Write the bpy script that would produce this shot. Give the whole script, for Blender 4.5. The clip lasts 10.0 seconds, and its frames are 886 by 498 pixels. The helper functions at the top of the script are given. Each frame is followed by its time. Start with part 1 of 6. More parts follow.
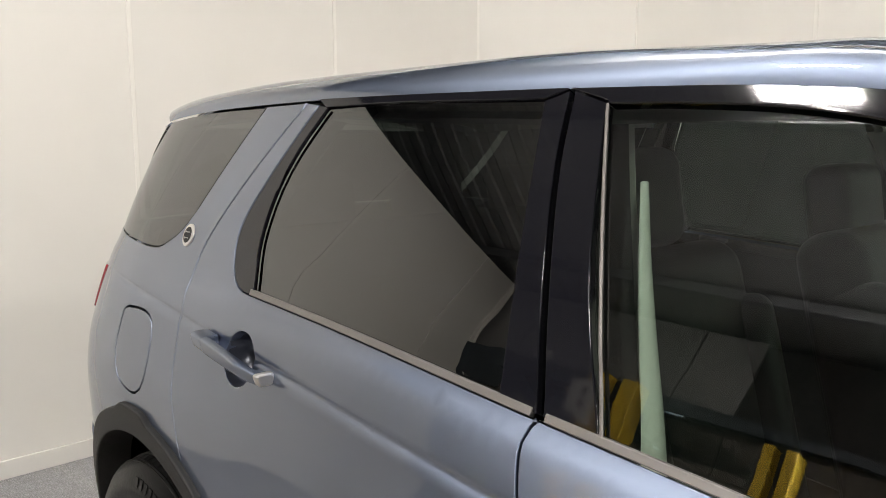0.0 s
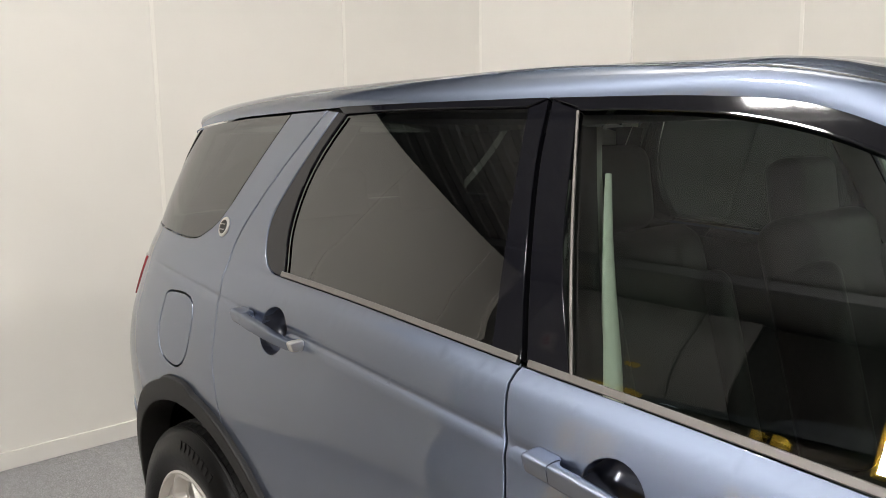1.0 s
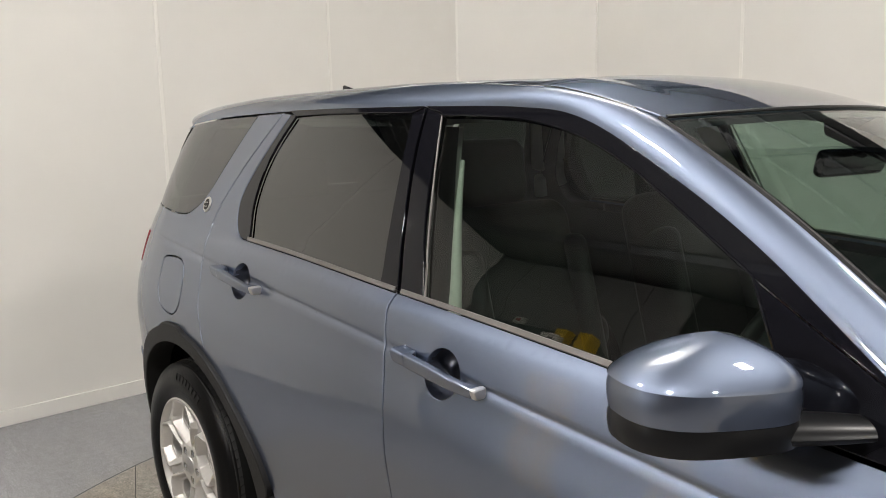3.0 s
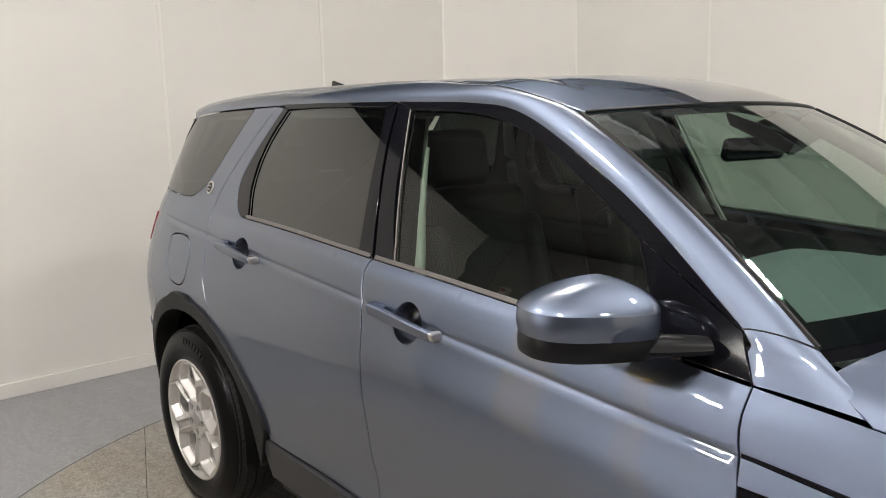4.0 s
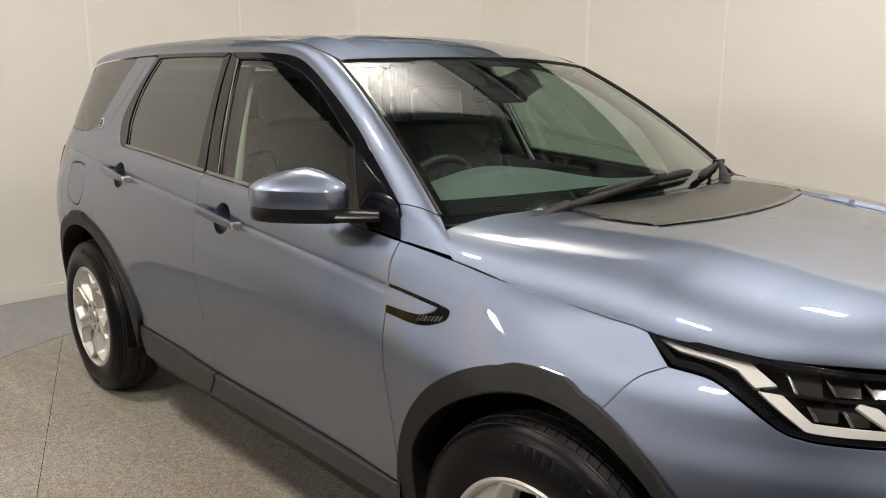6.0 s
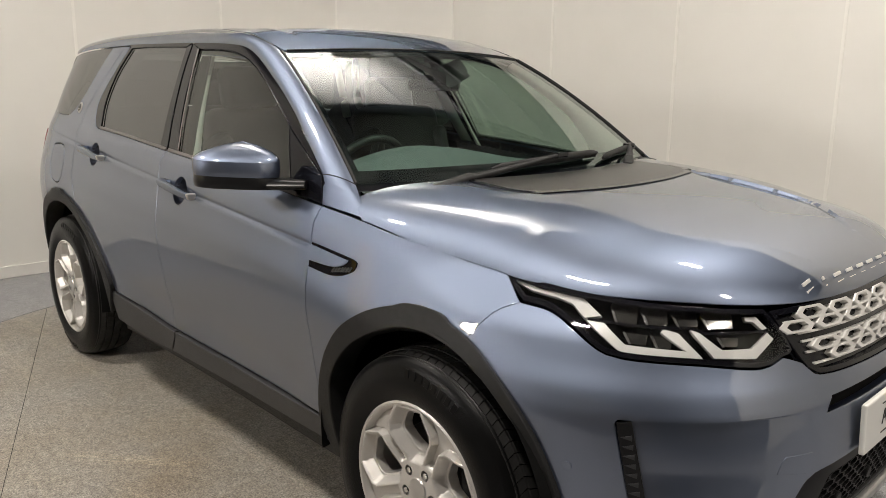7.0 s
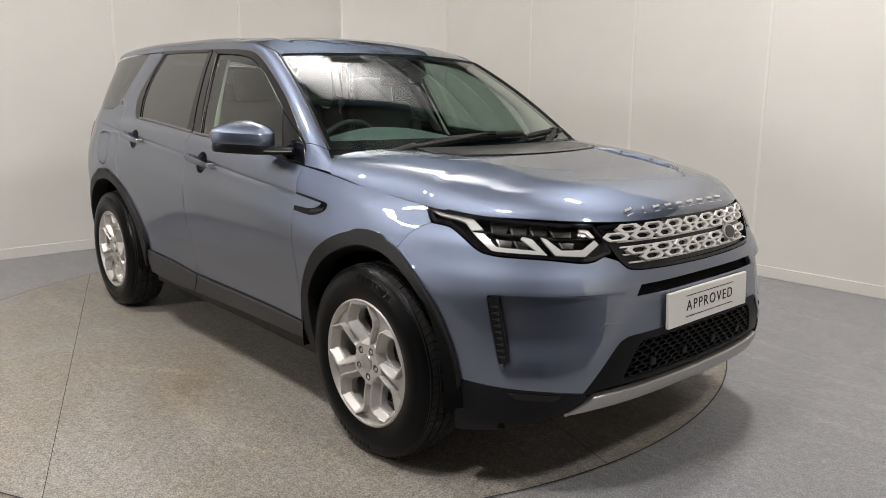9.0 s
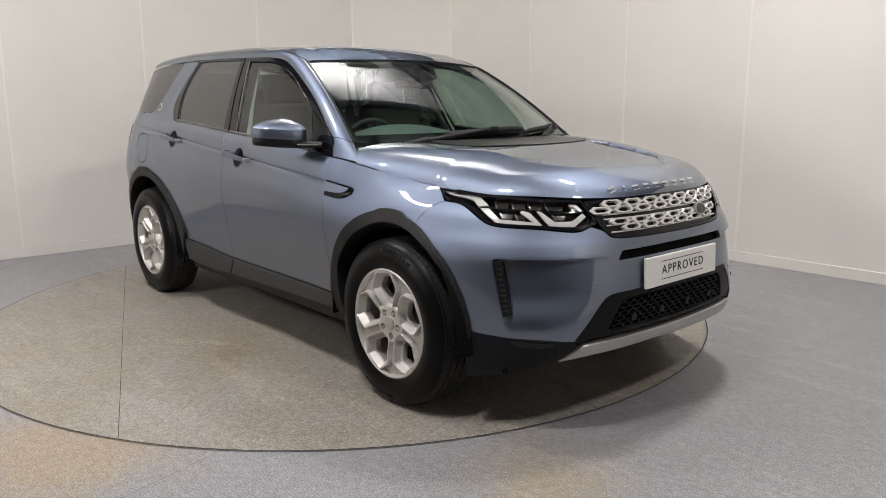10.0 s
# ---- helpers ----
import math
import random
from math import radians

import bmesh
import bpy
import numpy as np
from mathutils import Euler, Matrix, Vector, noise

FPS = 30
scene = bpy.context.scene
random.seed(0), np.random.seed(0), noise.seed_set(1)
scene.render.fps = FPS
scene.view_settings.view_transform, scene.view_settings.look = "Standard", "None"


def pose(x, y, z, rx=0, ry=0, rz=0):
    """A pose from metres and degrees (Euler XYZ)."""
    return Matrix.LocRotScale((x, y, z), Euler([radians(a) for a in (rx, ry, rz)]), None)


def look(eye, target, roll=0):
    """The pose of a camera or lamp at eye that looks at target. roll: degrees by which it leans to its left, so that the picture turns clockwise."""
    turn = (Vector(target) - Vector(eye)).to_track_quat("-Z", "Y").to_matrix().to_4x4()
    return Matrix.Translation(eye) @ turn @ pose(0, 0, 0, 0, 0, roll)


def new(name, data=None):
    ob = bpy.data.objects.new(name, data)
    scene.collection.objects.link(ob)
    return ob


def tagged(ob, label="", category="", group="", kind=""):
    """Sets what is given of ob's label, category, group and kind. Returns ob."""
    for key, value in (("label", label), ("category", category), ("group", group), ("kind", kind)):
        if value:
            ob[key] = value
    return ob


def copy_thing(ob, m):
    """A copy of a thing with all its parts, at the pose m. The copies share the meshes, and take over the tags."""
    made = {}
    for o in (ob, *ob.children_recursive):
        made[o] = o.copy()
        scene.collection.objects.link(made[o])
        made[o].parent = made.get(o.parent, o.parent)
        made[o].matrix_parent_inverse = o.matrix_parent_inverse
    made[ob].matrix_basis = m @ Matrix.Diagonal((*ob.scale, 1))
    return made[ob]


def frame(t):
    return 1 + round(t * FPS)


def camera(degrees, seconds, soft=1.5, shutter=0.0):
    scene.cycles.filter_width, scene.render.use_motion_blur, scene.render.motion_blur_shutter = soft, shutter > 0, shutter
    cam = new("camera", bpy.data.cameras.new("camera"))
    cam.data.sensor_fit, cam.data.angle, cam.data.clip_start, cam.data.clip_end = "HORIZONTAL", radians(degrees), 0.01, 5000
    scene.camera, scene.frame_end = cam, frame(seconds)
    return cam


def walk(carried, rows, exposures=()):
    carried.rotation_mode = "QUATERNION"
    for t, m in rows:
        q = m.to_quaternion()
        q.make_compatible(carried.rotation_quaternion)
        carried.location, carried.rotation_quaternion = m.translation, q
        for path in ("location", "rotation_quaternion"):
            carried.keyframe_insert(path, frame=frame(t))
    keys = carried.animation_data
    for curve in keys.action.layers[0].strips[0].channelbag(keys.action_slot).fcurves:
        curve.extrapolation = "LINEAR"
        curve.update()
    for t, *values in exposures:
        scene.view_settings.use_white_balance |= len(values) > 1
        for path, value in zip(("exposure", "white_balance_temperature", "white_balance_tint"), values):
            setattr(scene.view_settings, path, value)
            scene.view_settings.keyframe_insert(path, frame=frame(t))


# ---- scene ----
cam = camera(60.7, 10.0, soft=0.75)
PATH = [
    (0, (0.366, -1.551, 1.493), (-1.09, -0.208, 1.216), -0.1),
    (0.5, (0.439, -1.62, 1.496), (-1.019, -0.279, 1.223), -0.4),
    (1, (0.549, -1.708, 1.497), (-0.92, -0.38, 1.217), -0.8),
    (1.5, (0.654, -1.782, 1.503), (-0.82, -0.461, 1.215), -1.0),
    (2, (0.776, -1.812, 1.51), (-0.708, -0.505, 1.212), -1.2),
    (2.5, (0.969, -1.827, 1.503), (-0.52, -0.527, 1.199), -1.3),
    (2.7, (1.038, -1.835, 1.509), (-0.453, -0.537, 1.203), -1.3),
    (4, (1.436, -2.038, 1.514), (-0.049, -0.74, 1.18), -1.3),
    (4.5, (1.684, -2.029, 1.493), (0.214, -0.721, 1.133), -1.1),
    (5, (1.925, -1.989, 1.485), (0.467, -0.674, 1.105), -0.8),
    (5.5, (2.119, -2.034, 1.455), (0.676, -0.709, 1.054), -0.4),
    (6, (2.325, -2.062, 1.446), (0.896, -0.727, 1.026), -0.1),
    (6.2, (2.419, -2.073, 1.447), (1.0, -0.728, 1.024), 0.4),
    (7.3, (2.852, -2.15, 1.402), (1.422, -0.82, 0.971), 0.5),
    (7.5, (2.93, -2.198, 1.393), (1.496, -0.872, 0.964), 0.6),
    (8, (3.122, -2.283, 1.391), (1.675, -0.969, 0.967), 0.6),
    (8.5, (3.366, -2.366, 1.35), (1.909, -1.061, 0.935), 0.5),
    (9, (3.557, -2.47, 1.349), (2.09, -1.171, 0.948), 0.4),
    (9.5, (3.759, -2.677, 1.314), (2.286, -1.385, 0.915), -0.1),
    (10, (3.901, -2.817, 1.31), (2.424, -1.523, 0.929), -0.2),
]
walk(cam, [(t, look(eye, target, roll)) for t, eye, target, roll in PATH],
     exposures=[(0, 0.80, 6550, 10), (1, 0.71, 6500, 10), (2, 0.63, 6450, 10), (2.7, 0.58, 6450, 10), (4.5, 0.53, 6500, 11), (5.5, 0.52, 6800, 11), (6, 0.52, 6900, 10), (7.5, 0.46, 6650, 10), (8, 0.44, 6550, 10), (9, 0.41, 6400, 12), (10, 0.39, 6330, 12)])

# ---- world and lamps ----
world = bpy.data.worlds.new("world")
scene.world = world
world.use_nodes = True
world.node_tree.nodes["Background"].inputs[0].default_value = (0.9, 0.93, 1.0, 1)
world.node_tree.nodes["Background"].inputs[1].default_value = 0.02
LAMP, SOFT = 218.0, 310.0

# ---- materials ----
def material(name, colour, rough=0.5, metal=0.0, coat=0.0, spread=0.0, scale=20.0, bump=0.0, bump_scale=80.0, coat_rough=0.03, spec=0.5):
    """A principled surface; spread: how far the colour wanders, scale: how fine; bump: relief in metres."""
    m = bpy.data.materials.new(name)
    m.use_nodes = True
    t = m.node_tree
    b = t.nodes["Principled BSDF"]
    b.inputs["Base Color"].default_value = (*colour, 1)
    b.inputs["Roughness"].default_value = rough
    b.inputs["Metallic"].default_value = metal
    b.inputs["Coat Weight"].default_value = coat
    b.inputs["Coat Roughness"].default_value = coat_rough
    b.inputs["Specular IOR Level"].default_value = spec
    if spread or bump:
        co = t.nodes.new("ShaderNodeTexCoord")
    if spread:
        fine, broad = t.nodes.new("ShaderNodeTexNoise"), t.nodes.new("ShaderNodeTexNoise")
        fine.inputs["Scale"].default_value, broad.inputs["Scale"].default_value = scale, scale / 14
        fine.inputs["Detail"].default_value = 6
        both = t.nodes.new("ShaderNodeMix")
        both.inputs[0].default_value = 0.45
        t.links.new(fine.outputs["Fac"], both.inputs[2])
        t.links.new(broad.outputs["Fac"], both.inputs[3])
        ramp = t.nodes.new("ShaderNodeValToRGB")
        lo, hi = [tuple(c * k for c in colour) + (1,) for k in (1 - spread, 1 + spread)]
        ramp.color_ramp.elements[0].position, ramp.color_ramp.elements[0].color = 0.35, lo
        ramp.color_ramp.elements[1].position, ramp.color_ramp.elements[1].color = 0.65, hi
        for n in (fine, broad):
            t.links.new(co.outputs["Object"], n.inputs["Vector"])
        t.links.new(both.outputs[0], ramp.inputs[0])
        t.links.new(ramp.outputs[0], b.inputs["Base Color"])
    if bump:
        n, k = t.nodes.new("ShaderNodeTexNoise"), t.nodes.new("ShaderNodeBump")
        n.inputs["Scale"].default_value, n.inputs["Detail"].default_value = bump_scale, 4
        k.inputs["Distance"].default_value = bump
        t.links.new(co.outputs["Object"], n.inputs["Vector"])
        t.links.new(n.outputs["Fac"], k.inputs["Height"])
        t.links.new(k.outputs["Normal"], b.inputs["Normal"])
    return m


def glass(name, tint, clear=0.8, rough=0.0, ior=1.5):
    """Thin glass: a tint seen through, and a mirror that grows towards the edge of sight."""
    m = bpy.data.materials.new(name)
    m.use_nodes = True
    t = m.node_tree
    t.nodes.remove(t.nodes["Principled BSDF"])
    a, g, f, x, e, k = (t.nodes.new("ShaderNode" + n) for n in ("BsdfTransparent", "BsdfGlossy", "LayerWeight", "MixShader", "Math", "MapRange"))
    a.inputs[0].default_value = (*[c * clear for c in tint], 1)
    g.inputs["Roughness"].default_value = rough
    f.inputs[0].default_value = 0.5
    e.operation, e.inputs[1].default_value = "POWER", 4.2
    base = ((ior - 1) / (ior + 1)) ** 2 * 1.7
    k.inputs[3].default_value, k.inputs[4].default_value = base, 1.0
    t.links.new(f.outputs["Facing"], e.inputs[0])
    t.links.new(e.outputs[0], k.inputs[0])
    t.links.new(k.outputs[0], x.inputs[0])
    t.links.new(a.outputs[0], x.inputs[1])
    t.links.new(g.outputs[0], x.inputs[2])
    t.links.new(x.outputs[0], t.nodes["Material Output"].inputs[0])
    return m


def lamp_material(name, colour, strength):
    m = bpy.data.materials.new(name)
    m.use_nodes = True
    b = m.node_tree.nodes["Principled BSDF"]
    b.inputs["Base Color"].default_value = (0.8, 0.8, 0.8, 1)
    b.inputs["Emission Color"].default_value = (*colour, 1)
    b.inputs["Emission Strength"].default_value = strength
    return m


def paint_material():
    """Metallic blue-grey car paint: aluminium flakes in a tinted layer under a clear coat."""
    m = bpy.data.materials.new("blue_grey_metallic_paint")
    m.use_nodes = True
    t = m.node_tree
    t.nodes.remove(t.nodes["Principled BSDF"])
    flake, dye, coat, layer, lacquer, fr, co, v, k = (t.nodes.new("ShaderNode" + n) for n in (
        "BsdfAnisotropic", "BsdfDiffuse", "BsdfAnisotropic", "MixShader", "MixShader", "Fresnel", "TexCoord", "TexVoronoi", "Bump"))
    flake.distribution = "BECKMANN"
    flake.inputs["Color"].default_value = (0.166, 0.198, 0.270, 1)
    flake.inputs["Roughness"].default_value = 0.50
    dye.inputs["Color"].default_value = (0.105, 0.125, 0.190, 1)
    coat.inputs["Color"].default_value = (1, 1, 1, 1)
    coat.inputs["Roughness"].default_value = 0.03
    layer.inputs[0].default_value = 0.08
    fr.inputs["IOR"].default_value = 1.86
    v.inputs["Scale"].default_value = 900
    k.inputs["Distance"].default_value, k.inputs["Strength"].default_value = 0.0002, 0.10
    t.links.new(co.outputs["Object"], v.inputs["Vector"])
    t.links.new(v.outputs["Color"], k.inputs["Height"])
    t.links.new(k.outputs["Normal"], flake.inputs["Normal"])
    t.links.new(flake.outputs[0], layer.inputs[1])
    t.links.new(dye.outputs[0], layer.inputs[2])
    t.links.new(fr.outputs[0], lacquer.inputs[0])
    t.links.new(layer.outputs[0], lacquer.inputs[1])
    t.links.new(coat.outputs[0], lacquer.inputs[2])
    t.links.new(lacquer.outputs[0], t.nodes["Material Output"].inputs[0])
    return m


def floor_material(name, base, grime, stains_and_shade=(), scratches=()):
    """Speckled vinyl safety floor: fine flecks, brown grime in patches, pale scuffs; grime: the tint of its dirtier patches; stains: (place, radius, tint); scratches: (place, turn, half length, half width)."""
    m = bpy.data.materials.new(name)
    m.use_nodes = True
    t = m.node_tree
    b = t.nodes["Principled BSDF"]
    co = t.nodes.new("ShaderNodeTexCoord")

    def cloud(scale, detail, rough=0.5, where=None):
        n = t.nodes.new("ShaderNodeTexNoise")
        n.inputs["Scale"].default_value, n.inputs["Detail"].default_value, n.inputs["Roughness"].default_value = scale, detail, rough
        t.links.new(where or co.outputs["Object"], n.inputs["Vector"])
        return n.outputs["Fac"]

    def ramp(fac, p0, c0, p1, c1):
        r = t.nodes.new("ShaderNodeValToRGB")
        for e, q, c in zip(r.color_ramp.elements, (p0, p1), (c0, c1)):
            e.position, e.color = q, (*c, 1)
        t.links.new(fac, r.inputs[0])
        return r.outputs[0]

    def times(a, c):
        x = t.nodes.new("ShaderNodeMix")
        x.data_type, x.blend_type = "RGBA", "MULTIPLY"
        x.inputs[0].default_value = 1.0
        t.links.new(a, x.inputs[6])
        t.links.new(c, x.inputs[7])
        return x.outputs[2]

    grain = cloud(155, 3, 0.75)
    colour = ramp(grain, 0.34, [c * 0.42 for c in base], 0.66, [c * 1.68 for c in base])
    fleck = t.nodes.new("ShaderNodeTexVoronoi")
    fleck.inputs["Scale"].default_value = 120
    t.links.new(co.outputs["Object"], fleck.inputs["Vector"])
    colour = times(colour, ramp(fleck.outputs["Distance"], 0.12, (1.5, 1.5, 1.5), 0.28, (1, 1, 1)))
    colour = times(colour, ramp(cloud(34, 5), 0.35, (0.86, 0.85, 0.84), 0.65, (1.10, 1.10, 1.10)))
    colour = times(colour, ramp(cloud(1.5, 7, 0.6), 0.36, grime, 0.66, (1, 1, 1)))
    # long pale tyre scuffs
    for turn, stretch, lo, lift in ((0.35, (0.7, 9.0, 1.0), 0.58, 1.20), (-0.5, (1.2, 26.0, 1.0), 0.63, 1.28)):
        mp = t.nodes.new("ShaderNodeMapping")
        mp.inputs["Rotation"].default_value, mp.inputs["Scale"].default_value = (0, 0, turn), stretch
        t.links.new(co.outputs["Object"], mp.inputs["Vector"])
        colour = times(colour, ramp(cloud(1.0, 5, where=mp.outputs[0]), lo, (1, 1, 1), lo + 0.14, (lift, lift * 0.985, lift * 0.95)))
    for place, radius, tint in stains_and_shade:
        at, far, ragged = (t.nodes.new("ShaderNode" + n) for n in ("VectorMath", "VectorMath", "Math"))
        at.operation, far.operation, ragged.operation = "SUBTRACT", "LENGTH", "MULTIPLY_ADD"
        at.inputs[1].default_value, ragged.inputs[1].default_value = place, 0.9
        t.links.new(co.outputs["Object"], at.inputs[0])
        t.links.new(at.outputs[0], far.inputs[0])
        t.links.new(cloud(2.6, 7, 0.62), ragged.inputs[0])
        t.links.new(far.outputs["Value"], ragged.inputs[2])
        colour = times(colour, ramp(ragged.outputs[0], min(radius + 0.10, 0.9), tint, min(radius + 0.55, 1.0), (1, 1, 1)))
    for place, turn, length, width in scratches:
        mp, parts = t.nodes.new("ShaderNodeMapping"), t.nodes.new("ShaderNodeSeparateXYZ")
        mp.vector_type = "TEXTURE"
        mp.inputs["Location"].default_value, mp.inputs["Rotation"].default_value = place, (0, 0, turn)
        mp.inputs["Scale"].default_value = (length, width, 1)
        t.links.new(co.outputs["Object"], mp.inputs["Vector"])
        t.links.new(mp.outputs[0], parts.inputs[0])
        masks = []
        for axis in (0, 1):
            size = t.nodes.new("ShaderNodeMath")
            size.operation = "ABSOLUTE"
            t.links.new(parts.outputs[axis], size.inputs[0])
            masks.append(ramp(size.outputs[0], 0.35, (1, 1, 1), 1.0, (0, 0, 0)))
        streak = t.nodes.new("ShaderNodeMapping")
        streak.inputs["Scale"].default_value = (0.7, 4.0, 0)
        t.links.new(mp.outputs[0], streak.inputs["Vector"])
        masks.append(ramp(cloud(1.6, 4, 0.6, streak.outputs[0]), 0.42, (0, 0, 0), 0.60, (1, 1, 1)))
        here = times(times(masks[0], masks[1]), masks[2])
        colour = times(colour, ramp(here, 0.0, (1, 1, 1), 1.0, (1.55, 1.50, 1.38)))
    t.links.new(colour, b.inputs["Base Color"])
    rr = t.nodes.new("ShaderNodeMapRange")
    rr.inputs[3].default_value, rr.inputs[4].default_value = 0.36, 0.66
    t.links.new(cloud(9, 8), rr.inputs[0])
    t.links.new(rr.outputs[0], b.inputs["Roughness"])
    k = t.nodes.new("ShaderNodeBump")
    k.inputs["Distance"].default_value = 0.0012
    t.links.new(grain, k.inputs["Height"])
    t.links.new(k.outputs["Normal"], b.inputs["Normal"])
    return m


def brick_material():
    m = material("painted_grey_block", (0.12, 0.105, 0.09), 0.8, spread=0.4, scale=12, bump=0.004)
    return m


PAINT = paint_material()
BLACK_GLOSS = material("gloss_black_plastic", (0.005, 0.005, 0.007), 0.05, spec=0.38)
BLACK = material("grained_black_plastic", (0.014, 0.0138, 0.0138), 0.5, spec=0.2, spread=0.2, scale=60, bump=0.0005, bump_scale=700)
COVER = material("smooth_black_cover", (0.022, 0.021, 0.020), 0.30, spec=0.45, spread=0.1, scale=40)
SATIN_BLACK = material("satin_black_plastic", (0.007, 0.007, 0.0075), 0.32, spec=0.3)
VALANCE = material("dark_blue_black_plastic", (0.008, 0.0088, 0.012), 0.36, spec=0.18, spread=0.1, scale=40)
SILL = material("dark_grey_sill_plastic", (0.024, 0.024, 0.026), 0.45, spread=0.15, scale=30, bump=0.0003, bump_scale=600)
# body paint darkened to put the handle cups' shade into its colour
SHADED_PAINT = material("shaded_cup_paint", (0.046, 0.051, 0.070), 0.28, metal=0.3, coat=0.4)
RUBBER = material("tyre_rubber", (0.0035, 0.0035, 0.0037), 0.33, spec=0.13, spread=0.25, scale=18, bump=0.0006, bump_scale=250)
TREAD = material("dull_tread_rubber", (0.012, 0.0116, 0.0112), 0.7, spread=0.3, scale=40)
DARK = material("unlit_black", (0.005, 0.005, 0.005), 0.8, spec=0.08)
DEEP_BLACK = material("deep_black_plastic", (0.0065, 0.0065, 0.007), 0.42, spec=0.14, spread=0.15, scale=60)
ALLOY = material("silver_alloy", (0.52, 0.50, 0.475), 0.40, metal=0.5, coat=0.0, spread=0.05, scale=30)
CHROME = material("chrome", (0.75, 0.75, 0.76), 0.10, metal=1.0)
SATIN = material("satin_silver", (0.50, 0.49, 0.48), 0.32, metal=0.85, spread=0.04, scale=40)
BRIGHT = material("bright_silver_plastic", (0.74, 0.725, 0.70), 0.30, metal=0.45, spread=0.03, scale=40)
LETTER = material("silver_lettering", (0.66, 0.65, 0.635), 0.38, metal=0.3)
BRAKE = material("brake_iron", (0.22, 0.21, 0.20), 0.4, metal=0.9, spread=0.25, scale=40)
TINT = glass("dark_privacy_glass", (0.80, 1.0, 0.92), 0.05, ior=1.83)
CLEAR = glass("green_tinted_glass", (0.80, 1.0, 0.90), 0.80, ior=1.54)
DOOR_GLASS = glass("green_door_glass", (0.85, 1.0, 0.91), 0.52, ior=1.62)
LENS = glass("clear_lamp_lens", (1, 1, 1), 0.96, ior=1.34)
MIRROR = material("mirror", (0.9, 0.9, 0.9), 0.01, metal=1.0)
RED_LENS = material("red_lamp_lens", (0.24, 0.016, 0.020), 0.12, coat=1.0)
DRL = material("white_light_guide", (0.68, 0.675, 0.655), 0.25, coat=0.6)
CLOTH = material("black_leather", (0.014, 0.0138, 0.0135), 0.45, spread=0.25, scale=60, bump=0.0006, bump_scale=300)
DASH = material("black_dashboard", (0.040, 0.044, 0.046), 0.5, spread=0.2, scale=50, bump=0.0006, bump_scale=400)
DASH_TOP = material("grey_soft_dashboard", (0.115, 0.125, 0.128), 0.6, spread=0.15, scale=50, bump=0.0006, bump_scale=400)
LINING = material("grey_headlining", (0.30, 0.285, 0.26), 0.9, spread=0.05, scale=90)
CREAM = material("light_headlining", (0.74, 0.71, 0.65), 0.9, spread=0.05, scale=90)
WHITE_WALL = material("white_wall_panel", (0.70, 0.68, 0.635), 0.42, spread=0.02, scale=3)
WHITE_TRIM = material("white_trim", (0.76, 0.74, 0.69), 0.4, spread=0.02, scale=6)
FLOOR = floor_material("grey_speckled_floor", (0.232, 0.232, 0.242), (0.97, 0.965, 0.95), [((0.90, -2.15, 0), 0.55, (1.20, 0.99, 0.72)), ((2.25, -0.90, 0), 0.30, (1.16, 0.98, 0.72))])
# patch beside the car: brown dirt, with the car's soft shade in its tint
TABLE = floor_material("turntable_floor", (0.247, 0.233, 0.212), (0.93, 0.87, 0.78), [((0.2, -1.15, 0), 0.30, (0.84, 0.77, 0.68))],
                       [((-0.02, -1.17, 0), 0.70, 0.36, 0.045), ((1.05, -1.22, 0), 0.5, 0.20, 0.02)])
WELD = material("grey_vinyl_weld", (0.13, 0.125, 0.118), 0.6)
SEAM = material("dark_floor_joint", (0.03, 0.028, 0.025), 0.8)
ROOF_SHEET = material("grey_roof_sheet", (0.36, 0.36, 0.356), 0.6, spread=0.12, scale=5)
STEEL = material("dark_painted_steel", (0.035, 0.045, 0.055), 0.5, spread=0.2, scale=10)
PURLIN = material("galvanised_steel", (0.30, 0.31, 0.32), 0.45, metal=0.4, spread=0.15, scale=10)
BLOCKS = brick_material()
CLADDING = material("pale_grey_cladding", (0.22, 0.217, 0.21), 0.55, spread=0.06, scale=4)
YELLOW = material("yellow_board", (0.75, 0.50, 0.03), 0.5, spread=0.05, scale=10)
PLATE = material("white_plate", (0.78, 0.77, 0.73), 0.35, coat=0.4)
INK = material("black_print", (0.012, 0.012, 0.012), 0.5)
SOFT_LIGHT = lamp_material("fill_diffuser", (1.0, 0.965, 0.92), SOFT)
PANEL_LIGHT = lamp_material("led_diffuser", (1.0, 0.955, 0.90), LAMP)
FLOOD = lamp_material("floodlight_face", (1.0, 0.98, 0.96), 180.0)
EXIT = lamp_material("exit_sign_face", (0.35, 0.75, 1.0), 0.4)

# ---- mesh tools ----
from mathutils import geometry


def link(name, verts, faces, mat, parent=None, smooth=True, sharp=40, label="", normals=None):
    me = bpy.data.meshes.new(name)
    me.from_pydata([tuple(v) for v in verts], [], [tuple(int(i) for i in f) for f in faces])
    me.materials.append(mat)
    me.polygons.foreach_set("use_smooth", [smooth] * len(me.polygons))
    me.update()
    if normals is not None:
        me.normals_split_custom_set([normals[l.vertex_index] for l in me.loops])
    elif smooth and sharp:
        me.set_sharp_from_angle(angle=radians(sharp))
    ob = new(name, me)
    if parent is not None:
        ob.parent = parent
    if label:
        ob["label"] = label
    return ob


def part(name, bm, mat, parent=None, label="", smooth=True, sharp=35):
    """Links a bmesh as one mesh object."""
    bm.verts.index_update()
    out = link(name, [v.co for v in bm.verts], [[v.index for v in f.verts] for f in bm.faces], mat, parent, smooth, sharp, label)
    bm.free()
    return out


